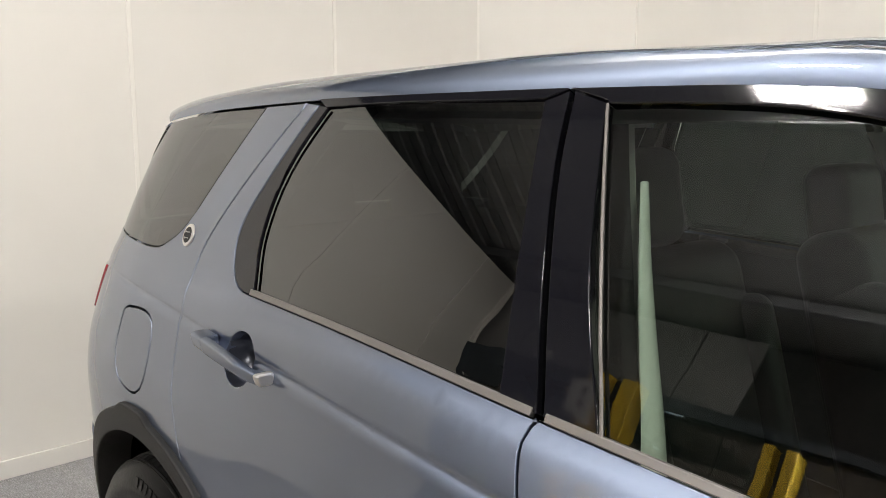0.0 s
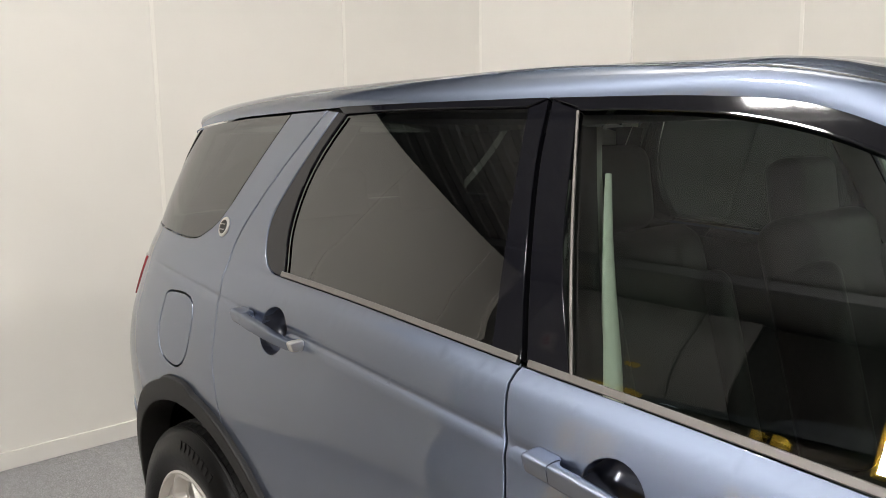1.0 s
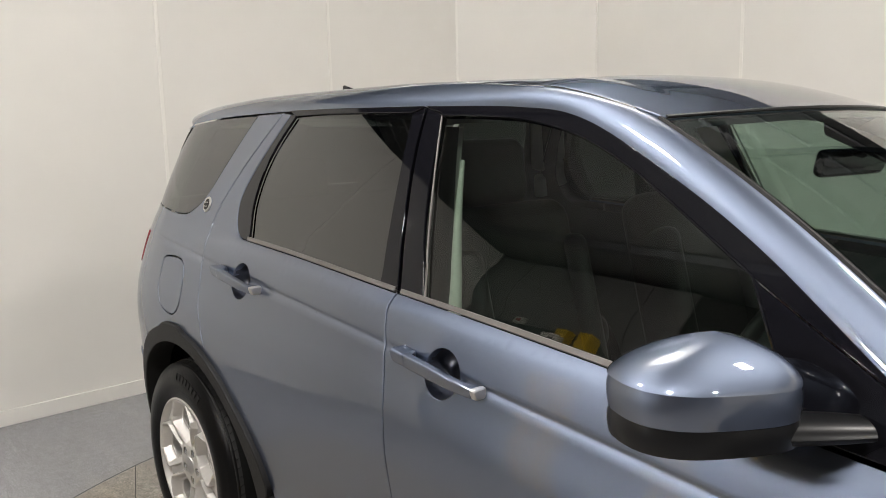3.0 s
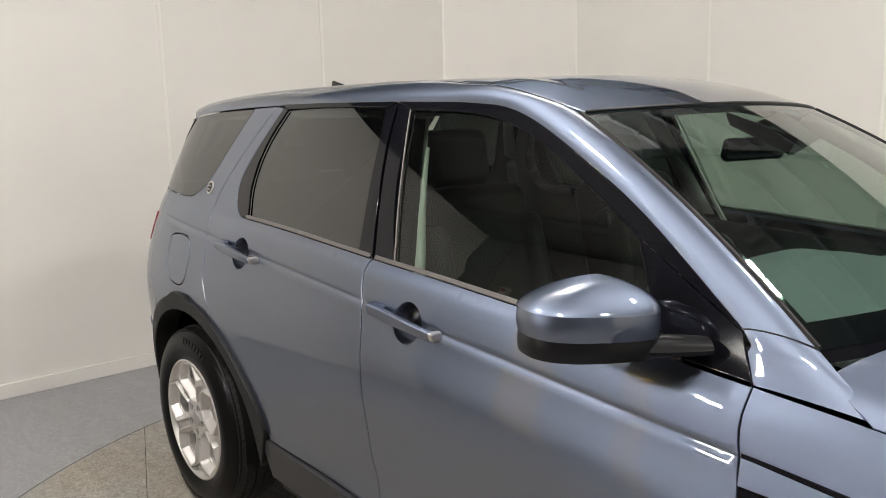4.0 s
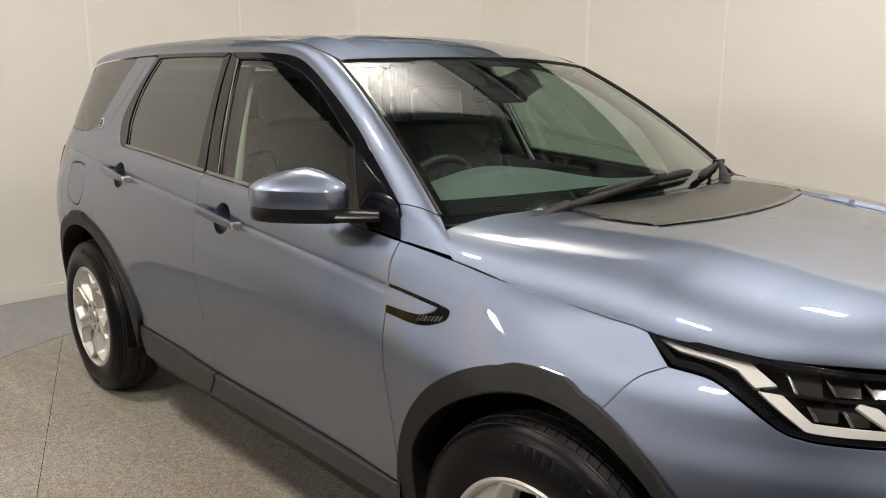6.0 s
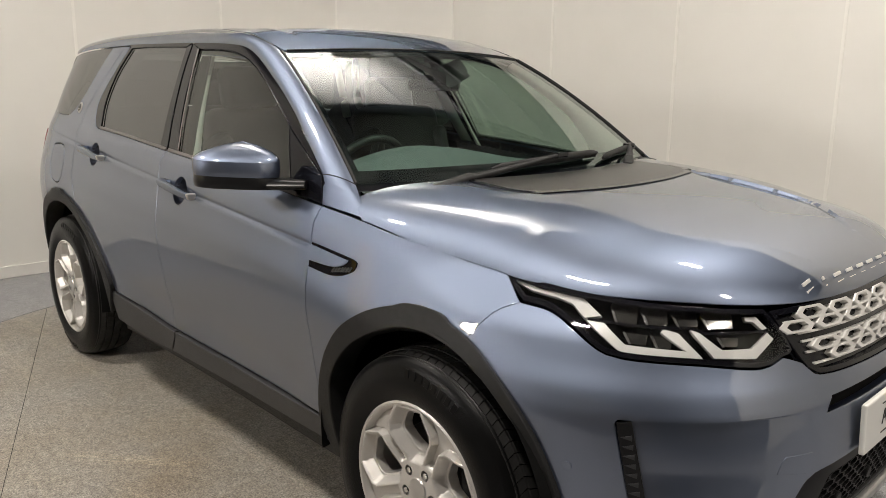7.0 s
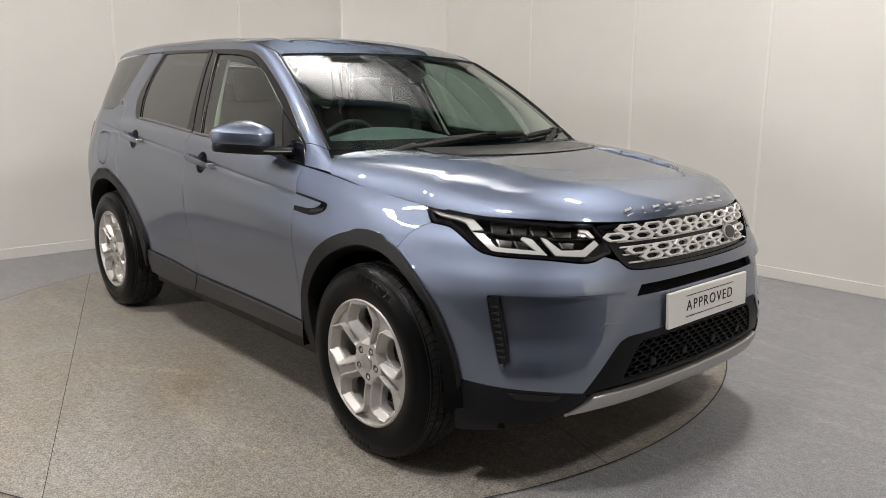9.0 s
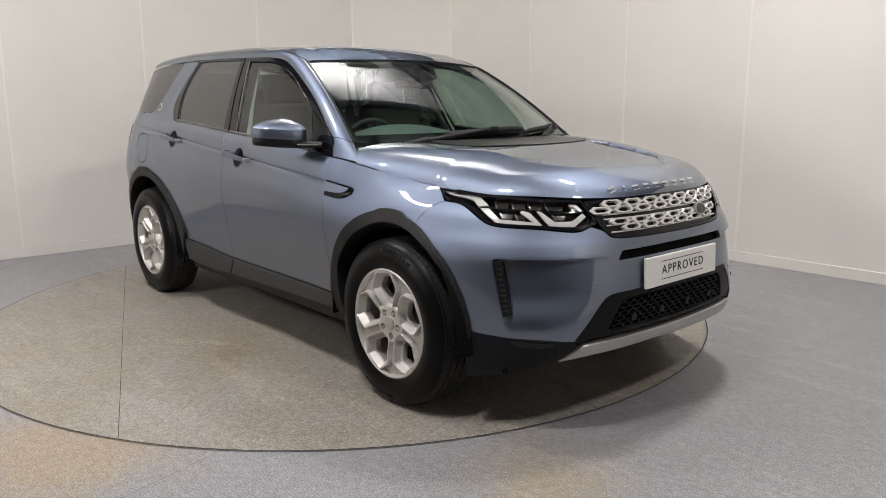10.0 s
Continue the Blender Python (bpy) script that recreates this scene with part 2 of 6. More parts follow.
def thing(name, label, category, at=(0, 0, 0), group="", kind=""):
    return tagged(new(name), label, category, group, kind) if at == (0, 0, 0) else moved(tagged(new(name), label, category, group, kind), pose(*at))


def moved(ob, m):
    ob.matrix_basis = m
    return ob


def box(bm, size, at=(0, 0, 0), turn=None, bevel=0.0, segments=2):
    g = bmesh.ops.create_cube(bm, size=1.0)
    m = Matrix.Translation(at) @ (turn or Matrix()) @ Matrix.Diagonal((*size, 1))
    bmesh.ops.transform(bm, matrix=m, verts=g["verts"])
    if bevel:
        edges = list({e for v in g["verts"] for e in v.link_edges})
        bmesh.ops.bevel(bm, geom=edges, offset=bevel, segments=segments, affect="EDGES", profile=0.5)
    return bm


def block(name, size, at, mat, parent=None, bevel=0.003, turn=None, label="", segments=2):
    return part(name, box(bmesh.new(), size, at, turn, bevel, segments), mat, parent, label, sharp=15)


def sheet(name, grid, mat, parent=None, label="", closed=False, thick=0.0, sharp=40):
    """A lofted sheet through rows of points."""
    g = np.asarray(grid, float)
    a, b = g.shape[:2]
    faces = []
    for i in range(a - 1):
        for j in range(b - (0 if closed else 1)):
            k = (j + 1) % b
            faces.append((i * b + j, i * b + k, (i + 1) * b + k, (i + 1) * b + j))
    ob = link(name, g.reshape(-1, 3), faces, mat, parent, True, sharp, label)
    if thick:
        s = ob.modifiers.new("thickness", "SOLIDIFY")
        s.thickness, s.offset = thick, 0
    return ob


def revolve(profile, n=96, axis="y"):
    """Rows of points round the y axis from (radius, along) pairs."""
    a = np.linspace(0, 2 * math.pi, n, endpoint=False)
    return np.array([[(r * math.cos(t), y, r * math.sin(t)) for t in a] for r, y in profile])


def tube(name, pts, radius, mat, parent=None, label="", n=10, flat=1.0):
    """A round bar along a line; radius may be one number or one a point."""
    p = np.asarray(pts, float)
    r = np.broadcast_to(np.asarray(radius, float), (len(p),))
    d = np.gradient(p, axis=0)
    rows = []
    for i in range(len(p)):
        t = Vector(d[i]).normalized()
        u = t.cross(Vector((0, 0, 1)) if abs(t.z) < 0.9 else Vector((1, 0, 0))).normalized()
        w = u.cross(t)
        rows.append([p[i] + r[i] * (math.cos(a) * np.array(u) + flat * math.sin(a) * np.array(w)) for a in np.linspace(0, 2 * math.pi, n, endpoint=False)])
    g = np.array(rows)
    v = list(g.reshape(-1, 3)) + [p[0], p[-1]]
    f = [(i * n + j, i * n + (j + 1) % n, (i + 1) * n + (j + 1) % n, (i + 1) * n + j) for i in range(len(p) - 1) for j in range(n)]
    m = len(v)
    f += [((j + 1) % n, j, m - 2) for j in range(n)] + [((len(p) - 1) * n + j, (len(p) - 1) * n + (j + 1) % n, m - 1) for j in range(n)]
    return link(name, v, f, mat, parent, True, 50, label)


def spline(pts, gap=0.02):
    """A smooth open line through the points, sampled every gap metres."""
    p = np.array(pts, float)
    if len(p) == 2:
        n = max(1, int(np.linalg.norm(p[1] - p[0]) / gap))
        return np.array([p[0] + (p[1] - p[0]) * i / n for i in range(n + 1)])
    q = np.vstack([2 * p[0] - p[1], p, 2 * p[-1] - p[-2]])
    out = []
    for i in range(1, len(q) - 2):
        n = max(2, int(np.linalg.norm(q[i + 1] - q[i]) / gap))
        for k in range(n):
            u = k / n
            out.append(0.5 * (2 * q[i] + (q[i + 1] - q[i - 1]) * u + (2 * q[i - 1] - 5 * q[i] + 4 * q[i + 1] - q[i + 2]) * u**2
                              + (3 * q[i] - q[i - 1] - 3 * q[i + 1] + q[i + 2]) * u**3))
    out.append(q[-2])
    return np.array(out)


def outline(*edges, gap=0.02):
    """One closed loop from smooth edges that follow one another, anticlockwise."""
    pts = []
    for e in edges:
        s = spline(e, gap)
        for q in s:
            if not pts or np.linalg.norm(q - pts[-1]) > 1e-4:
                pts.append(q)
    if np.linalg.norm(pts[0] - pts[-1]) < 1e-4:
        pts.pop()
    pts = np.array(pts)
    x, y = pts.T
    if (x * np.roll(y, -1) - y * np.roll(x, -1)).sum() < 0:
        pts = pts[::-1]
    return pts


def inside(poly, q):
    x, y = q[:, 0][:, None], q[:, 1][:, None]
    a, b = poly, np.roll(poly, -1, 0)
    cross = ((a[:, 1] > y) != (b[:, 1] > y)) & (x < (b[:, 0] - a[:, 0]) * (y - a[:, 1]) / (b[:, 1] - a[:, 1] + 1e-12) + a[:, 0])
    return cross.sum(1) % 2 == 1


def shrunk(poly, by):
    """The loop drawn in by a few millimetres."""
    t = np.roll(poly, -1, 0) - np.roll(poly, 1, 0)
    n = np.stack([-t[:, 1], t[:, 0]], -1)
    n /= np.linalg.norm(n, axis=1)[:, None] + 1e-9
    return poly + by * n


def skin(name, loop, chart, mat, parent=None, gap=0.03, holes=(), lift=0.0, inset=0.0036, flange=0.02, label="", extra=(), mirror=False, rim=0.002, lines=()):
    """A panel cut by its outline out of a curved sheet, with a rolled rim. chart(a, b) gives places; lift: out along the normal; lines: closed creases that the mesh follows."""
    loops = [shrunk(loop, inset)] + [shrunk(h, -inset)[::-1] for h in holes]
    lo, hi = loop.min(0), loop.max(0)
    ga, gb = np.meshgrid(np.arange(lo[0] + gap / 2, hi[0], gap), np.arange(lo[1] + gap / 2, hi[1], gap))
    pts = np.stack([ga.ravel(), gb.ravel()], -1)
    if len(extra):
        pts = np.vstack([pts, np.array(extra, float)])
    ok = inside(loops[0], pts)
    for h in loops[1:]:
        ok &= ~inside(h, pts)
    pts = pts[ok]
    kept = np.vstack(loops + list(lines))
    if len(pts):
        near = np.array([np.min(((kept - q) ** 2).sum(1)) for q in pts])
        pts = pts[near > (0.35 * gap) ** 2]
    edges, base = [], 0
    for l in loops + list(lines):
        edges += [(base + i, base + (i + 1) % len(l)) for i in range(len(l))]
        base += len(l)
    verts = np.vstack([kept, pts])
    v2, e2, f2, ov, oe, of = geometry.delaunay_2d_cdt([Vector(q) for q in verts], edges, [], 0, 1e-6)
    v2 = np.array([tuple(q) for q in v2])
    tri = np.array([tuple(f) for f in f2])
    mid = v2[tri].mean(1)
    keep = inside(loops[0], mid)
    for h in loops[1:]:
        keep &= ~inside(h, mid)
    tri = tri[keep]
    side = -1.0 if mirror else 1.0

    def place(q):
        p = chart(q[:, 0], q[:, 1])
        e = 1e-4
        du = (chart(q[:, 0] + e, q[:, 1]) - chart(q[:, 0] - e, q[:, 1]))
        dv = (chart(q[:, 0], q[:, 1] + e) - chart(q[:, 0], q[:, 1] - e))
        n = np.cross(du, dv)
        n /= np.linalg.norm(n, axis=1)[:, None] + 1e-12
        return p, n, du, dv

    p, n, _, _ = place(v2)
    a = p[tri]
    fn = np.cross(a[:, 1] - a[:, 0], a[:, 2] - a[:, 0])
    flip = (fn * n[tri[:, 0]]).sum(1) < 0
    tri[flip] = tri[flip][:, ::-1]
    P, N, F = [p + lift * n], [n], [tri]
    count = len(v2)
    for l in loops:
        q, qn, du, dv = place(l)
        t = np.roll(q, -1, 0) - np.roll(q, 1, 0)
        out = np.cross(t, qn)
        out /= np.linalg.norm(out, axis=1)[:, None] + 1e-12
        q = q + lift * qn
        rings = [(q, qn), (q + 0.6 * rim * out - 0.5 * rim * qn, (qn + out) / 1.414), (q + rim * out - 1.6 * rim * qn, out), (q + rim * out - flange * qn, out)]
        m = len(l)
        for k, (rp, rn) in enumerate(rings):
            P.append(rp)
            N.append(rn)
        for k in range(3):
            i = np.arange(m)
            j = (i + 1) % m
            b0, b1 = count + k * m, count + (k + 1) * m
            F.append(np.stack([b0 + i, b1 + i, b1 + j], -1))
            F.append(np.stack([b0 + i, b1 + j, b0 + j], -1))
        count += 4 * m
    P, N, F = np.vstack(P), np.vstack(N), np.vstack(F)
    if mirror:
        P[:, 1] *= -1
        N[:, 1] *= -1
        F = F[:, ::-1]
    return link(name, P, F, mat, parent, True, 0, label, N)


# ---- the car's surfaces: x ahead, right side at -y, wheelbase centre at the origin ----
def curve(pts):
    """A smooth function through a few (place, value) pairs."""
    px = np.array([p[0] for p in pts], float)
    py = np.array([p[1] for p in pts], float)
    d = np.diff(py) / np.diff(px)
    m = np.zeros(len(px))
    for i in range(1, len(px) - 1):
        if d[i - 1] * d[i] > 0:
            m[i] = 2 * d[i - 1] * d[i] / (d[i - 1] + d[i])
    m[0], m[-1] = d[0], d[-1]

    def f(q):
        q = np.asarray(q, float)
        i = np.clip(np.searchsorted(px, q) - 1, 0, len(px) - 2)
        h = px[i + 1] - px[i]
        u = np.clip((q - px[i]) / h, 0, 1)
        return (py[i] * (2 * u**3 - 3 * u**2 + 1) + m[i] * h * (u**3 - 2 * u**2 + u)
                + py[i + 1] * (3 * u**2 - 2 * u**3) + m[i + 1] * h * (u**3 - u**2))
    return f


def step(a, b, q):
    u = np.clip((np.asarray(q, float) - a) / (b - a), 0, 1)
    return u * u * (3 - 2 * u)


X0, XR, W0 = 1.3, -1.3, 0.93
side_profile = curve([(0.20, 0.856), (0.30, 0.880), (0.40, 0.893), (0.55, 0.907), (0.70, 0.9205), (0.80, 0.9270), (0.88, 0.9205), (0.98, 0.8970),
                      (1.05, 0.878), (1.11, 0.858), (1.15, 0.838), (1.25, 0.800), (1.40, 0.735), (1.55, 0.662), (1.62, 0.625)])
belt_shift = curve([(-2.3, -0.10), (-1.0, -0.048), (-0.2, 0.0), (0.6, 0.052), (0.85, 0.085), (1.06, 0.118), (1.53, 0.215), (2.1, 0.22)])
nose = curve([(0.2, 2.05), (0.28, 2.14), (0.40, 2.19), (0.55, 2.205), (0.68, 2.201), (0.76, 2.188), (0.82, 2.172), (0.88, 2.153), (0.95, 2.12), (1.05, 2.00)])
tail = curve([(0.2, -2.12), (0.35, -2.22), (0.60, -2.25), (0.80, -2.24), (1.0, -2.19), (1.2, -2.12), (1.4, -2.05), (1.6, -1.97)])


nose_square = curve([(0.2, 3.6), (0.45, 3.5), (0.85, 2.6), (1.1, 2.5)])


def crease_z(x):
    return 1.018 - 0.085 * np.asarray(x, float)


def body(s, z):
    """The painted side as a sheet: s runs along the side (s = x between the axles) and on round the nose and the tail."""
    s, z = np.broadcast_arrays(np.asarray(s, float), np.asarray(z, float))
    fa, ra = np.clip((s - X0) / W0, 0, math.pi), np.clip((XR - s) / W0, 0, math.pi)
    x_near = np.where(s > X0, X0 + 0.87 * np.sin(np.minimum(fa, math.pi / 2)), np.where(s < XR, XR - 1.0 * np.sin(np.minimum(ra, math.pi / 2)), s))
    up = step(0.50, 0.98, z)
    w = side_profile(z + belt_shift(x_near) * up)
    w = w - 0.010 * step(0.9, 0.2, x_near) * step(-0.9, -0.2, x_near) * step(0.8, 0.5, z)
    w = w - 0.05 * step(0.86, 1.0, z) * step(1.15, 1.55, x_near)
    n_f, n_r = nose_square(z), 3.5
    lf, lr = nose(z) - X0, XR - tail(z)
    sf, cf = np.sin(fa), np.cos(fa)
    rf = (np.abs(sf / lf) ** n_f + np.abs(cf / w) ** n_f) ** (-1 / n_f)
    sr, cr = np.sin(ra), np.cos(ra)
    rr = (np.abs(sr / lr) ** n_r + np.abs(cr / w) ** n_r) ** (-1 / n_r)
    x = np.where(s > X0, X0 + rf * sf, np.where(s < XR, XR - rr * sr, s))
    y = np.where(s > X0, rf * cf, np.where(s < XR, rr * cr, w))
    return np.stack([x, -y, z], -1)


# bonnet, roof and windscreen
bonnet_top = curve([(0.8, 1.140), (1.04, 1.131), (1.22, 1.123), (1.42, 1.105), (1.7, 1.071), (1.9, 1.042), (2.05, 1.010), (2.14, 0.992)])
bonnet_rim = curve([(0.8, 1.032), (1.06, 1.007), (1.3, 0.967), (1.53, 0.938), (1.8, 0.918), (2.14, 0.911)])
BW, BX0, BXF = 0.834, 0.85, 2.132


def bonnet_rho(x, y):
    return (np.abs(y / BW) ** 3.0 + (np.maximum(x - BX0, 0) / (BXF - BX0)) ** 3.0) ** (1 / 3.0)


bonnet_flare = curve([(0.9, 0.012), (1.1, 0.013), (1.2, 0.010), (1.3, -0.006), (1.4, -0.017), (1.5, -0.017), (1.58, 0.0), (1.7, 0.0), (2.2, 0.0)])


def bonnet_crease(x):
    return 0.437 - 0.25 * step(1.72, 2.06, x) + 0.03 * step(1.45, 1.2, x)


def bonnet(x, y):
    x, y = np.broadcast_arrays(np.asarray(x, float), np.asarray(y, float))
    r = np.clip(bonnet_rho(x, y), 0, 1)
    top, rim = bonnet_top(x), bonnet_rim(x)
    z = rim + (top - rim) * np.maximum(1 - r ** (7.5 + 8.0 * step(1.70, 2.02, x)), 0) ** 0.55
    line = bonnet_crease(x)
    z = z + 0.013 * step(line - 0.005, line + 0.009, np.abs(y)) * (1 - r**6) * step(2.06, 1.92, x) * step(1.20, 1.50, x) - 0.003 * (1 - r**4)
    return np.stack([x, y * (1 + bonnet_flare(x)), z], -1)


roof_top = curve([(-2.1, 1.585), (-1.7, 1.632), (-1.2, 1.660), (-0.5, 1.664), (0.0, 1.643), (0.25, 1.600), (0.42, 1.55)])
roof_rim = curve([(-2.1, 1.54), (-1.7, 1.563), (-1.0, 1.578), (-0.4, 1.580), (0.0, 1.567), (0.31, 1.524), (0.42, 1.50)])
roof_half = curve([(-2.1, 0.53), (-1.7, 0.628), (-1.2, 0.655), (-0.4, 0.655), (0.0, 0.650), (0.31, 0.637), (0.42, 0.632)])


def roof(x, q):
    """q from -1 (right rim) to 1."""
    x, q = np.broadcast_arrays(np.asarray(x, float), np.asarray(q, float))
    top, rim = roof_top(x), roof_rim(x)
    z = rim + (top - rim) * np.maximum(1 - np.abs(q) ** 3.2, 0) ** 0.55
    z = z - 0.009 * step(0.80, 0.72, np.abs(q)) * step(-1.9, -1.6, x) * step(0.36, 0.2, x)
    over = 1.527 + 0.018 * (1 - q * q) + 0.31 * (0.315 + 0.105 * (1 - q * q) - x)
    z = z + (over - z) * step(-0.10, 0.34, x)
    return np.stack([x, q * roof_half(x), z], -1)


def screen(u, v):
    """The windscreen: u from -1 (right) to 1, v from 0 (top) to 1 (cowl)."""
    u, v = np.broadcast_arrays(np.asarray(u, float), np.asarray(v, float))
    half = 0.630 + (0.768 - 0.630) * v
    xs = 0.315 + (0.930 - 0.315) * v + (0.105 + 0.065 * v) * (1 - u * u)
    zs = 1.522 + (1.122 - 1.522) * v + (0.018 * (1 - v) + 0.006 * v) * (1 - u * u) + 0.10 * v * (1 - v)
    return np.stack([xs, u * half, zs], -1)


def pane(s, z):
    """The side glass: the body's sheet, evenly bowed down to the waist."""
    p = body(s, z).copy()
    h = np.asarray(z, float) + belt_shift(np.asarray(s, float))
    d = 1.25 - h
    w = 0.800 + 0.394 * d - 0.1925 * d * d
    p[..., 1] += np.where(d > 0, np.maximum(side_profile(h) - w, 0.0), 0.0)
    return p

# ---- the room ----
XW, YW, H, HN, PW = -3.35, 3.10, 3.3, 2.95, 1.17     # far walls, heights, width of a wall panel


def wall_run(name, start, end, height, mat, seam_first=0.0, skirt=True, label="white panelled wall"):
    """A wall of upright panels with a thin joint between each; the room lies to the left of start-end."""
    a, b = Vector((*start, 0)), Vector((*end, 0))
    length, d = (b - a).length, (b - a).normalized()
    nrm = Vector((-d.y, d.x, 0))
    turn = Matrix(((d.x, nrm.x, 0, 0), (d.y, nrm.y, 0, 0), (0, 0, 1, 0), (0, 0, 0, 1)))
    back = block(name, (length, 0.10, height), a + d * length / 2 - nrm * 0.065 + Vector((0, 0, height / 2)), mat, None, 0, turn)
    tagged(back, label, "wall", kind="structure")
    cuts = [0.0] + list(np.arange(seam_first if seam_first > 0.05 else PW, length - 0.05, PW)) + [length]
    for c0, c1 in zip(cuts[:-1], cuts[1:]):
        block("wall_panel", (c1 - c0 - 0.006, 0.015, height), a + d * (c0 + c1) / 2 - nrm * 0.0075 + Vector((0, 0, height / 2)), mat, back, 0.003, turn)
    for c in cuts[1:]:
        block("joint_strip", (0.022, 0.006, height), a + d * c + nrm * 0.002 + Vector((0, 0, height / 2)), WHITE_TRIM, back, 0.002, turn)
    if skirt:
        sk = block("baseboard", (length, 0.014, 0.086), a + d * length / 2 + nrm * 0.0075 + Vector((0, 0, 0.043)), WHITE_WALL, None, 0.003, turn)
        tagged(sk, "white skirting board along the wall", "skirting", kind="structure")
    return back


# the room lies to the left when walking from start to end
wall_run("wall_west", (XW, 2.20), (XW, -4.05), H, WHITE_WALL, PW)
tagged(block("trim_west", (0.05, 0.03, H), (XW + 0.012, -4.065, H / 2), WHITE_TRIM, None, 0.004), "white end trim of the partition wall", "trim", kind="structure")
wall_run("wall_corner", (-2.70, YW), (XW, 2.20), HN, WHITE_WALL, 0)
wall_run("wall_north", (6.7, YW), (-2.70, YW), HN, WHITE_WALL, 9.4 - PW * 8)

ground = part("floor", box(bmesh.new(), (16, 16, 0.2), (2, -2, -0.1)), FLOOR, None)
tagged(ground, "grey speckled vinyl studio floor with faint scuffs", "floor", kind="structure")

# turntable set flush in the floor
TC, TR = (-0.22, -0.01), 2.258
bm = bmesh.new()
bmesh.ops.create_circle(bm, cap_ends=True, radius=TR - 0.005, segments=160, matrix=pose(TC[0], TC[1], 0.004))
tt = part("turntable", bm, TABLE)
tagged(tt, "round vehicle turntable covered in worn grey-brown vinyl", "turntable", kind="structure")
a = np.linspace(0, 2 * math.pi, 161)
ring = [[((TR + r) * math.cos(t) + TC[0], (TR + r) * math.sin(t) + TC[1], 0.0052) for t in a] for r in (0.003, -0.003)]
sheet("rim_joint", ring, SEAM, tt)
wd, wn = Vector((-0.944, 0.331, 0)), Vector((0.331, 0.944, 0))
for off in (-1.519, 0.40):
    mid = Vector((*TC, 0)).dot(wn)
    half = math.sqrt(max(TR**2 - (off - mid) ** 2, 0.01)) - 0.01
    c = wn * off + wd * Vector((*TC, 0)).dot(wd)
    p = [c + wd * half + wn * 0.0014, c - wd * half + wn * 0.0014, c + wd * half - wn * 0.0014, c - wd * half - wn * 0.0014]
    sheet("vinyl_joint", [[(*p[0].xy, 0.0054), (*p[1].xy, 0.0054)], [(*p[2].xy, 0.0054), (*p[3].xy, 0.0054)]], SEAM, tt)

# welded joint in the floor beside the turntable
sheet("vinyl_joint", [[(1.3045, -1.690, 0.0008), (1.853, -3.661, 0.0008)], [(1.3075, -1.691, 0.0008), (1.856, -3.662, 0.0008)]], WELD, ground)

# pitched hall roof above the white partitions: sheets, rafters, purlins
EAVE_Y, EAVE_Z, RIDGE_Y, RIDGE_Z = -4.6, 3.28, 5.6, 6.2
slope = math.atan2(RIDGE_Z - EAVE_Z, RIDGE_Y - EAVE_Y)
bm = bmesh.new()
xs, ys = np.arange(-8.0, 9.01, 0.10), (0.0, 1.0)
for side in (1, -1):
    for k in range(len(xs) - 1):
        vs = []
        for x, dz in ((xs[k], 0.010 * (k % 2)), (xs[k] + 0.02, 0.010 * ((k + 1) % 2)), (xs[k + 1], 0.010 * ((k + 1) % 2))):
            for f in ys:
                y = EAVE_Y + (RIDGE_Y - EAVE_Y) * f
                vs.append(bm.verts.new((x, y if side > 0 else 2 * RIDGE_Y - y, EAVE_Z + (RIDGE_Z - EAVE_Z) * f + dz)))
        bm.faces.new((vs[0], vs[2], vs[3], vs[1]))
        bm.faces.new((vs[2], vs[4], vs[5], vs[3]))
tagged(part("ceiling", bm, ROOF_SHEET, None, smooth=False), "grey corrugated sheet roof of the hall", "ceiling", kind="structure")
rise = math.degrees(slope)
for side in (1, -1):
    for x in (-6.4, -4.2, -0.2, 3.8, 7.8):
        mid_y, mid_z = (EAVE_Y + RIDGE_Y) / 2, (EAVE_Z + RIDGE_Z) / 2 - 0.16
        b = block("rafter", (0.16, math.hypot(RIDGE_Y - EAVE_Y, RIDGE_Z - EAVE_Z), 0.26), (x, mid_y if side > 0 else 2 * RIDGE_Y - mid_y, mid_z), STEEL, None, 0.005, pose(0, 0, 0, rise * side))
        tagged(b, "dark painted steel roof rafter", "rafter", group="roof rafters")
    for f in (0.08, 0.22, 0.36, 0.50, 0.64, 0.78, 0.92):
        y, z = EAVE_Y + (RIDGE_Y - EAVE_Y) * f, EAVE_Z + (RIDGE_Z - EAVE_Z) * f - 0.05
        b = block("purlin", (17, 0.06, 0.10), (0.5, y if side > 0 else 2 * RIDGE_Y - y, z), PURLIN, None, 0.004)
        tagged(b, "galvanised steel roof purlin", "purlin", group="roof purlins")

def ceiling_light(rod, glow):
    """Twin square LED flood on a drop rod."""
    t = thing("ceiling_light", "twin square white LED floodlight hung from the roof", "ceiling light", group="ceiling lights")
    for x in (-0.115, 0.115):
        part("housing", box(bmesh.new(), (0.21, 0.25, 0.05), (x, 0, 0.03), bevel=0.008), WHITE_TRIM, t)
        bm = bmesh.new()
        bmesh.ops.create_grid(bm, x_segments=1, y_segments=1, size=0.5, matrix=Matrix.Translation((x, 0, 0.0)) @ Matrix.Diagonal((0.19, 0.23, 1, 1)) @ pose(0, 0, 0, 180, 0, 0))
        part("diffuser", bm, glow, t, smooth=False)
    part("drop_rod", box(bmesh.new(), (0.025, 0.025, rod), (0, 0, 0.07 + rod / 2)), STEEL, t)
    part("cross_bar", box(bmesh.new(), (0.34, 0.04, 0.02), (0, 0, 0.065)), STEEL, t)
    return t


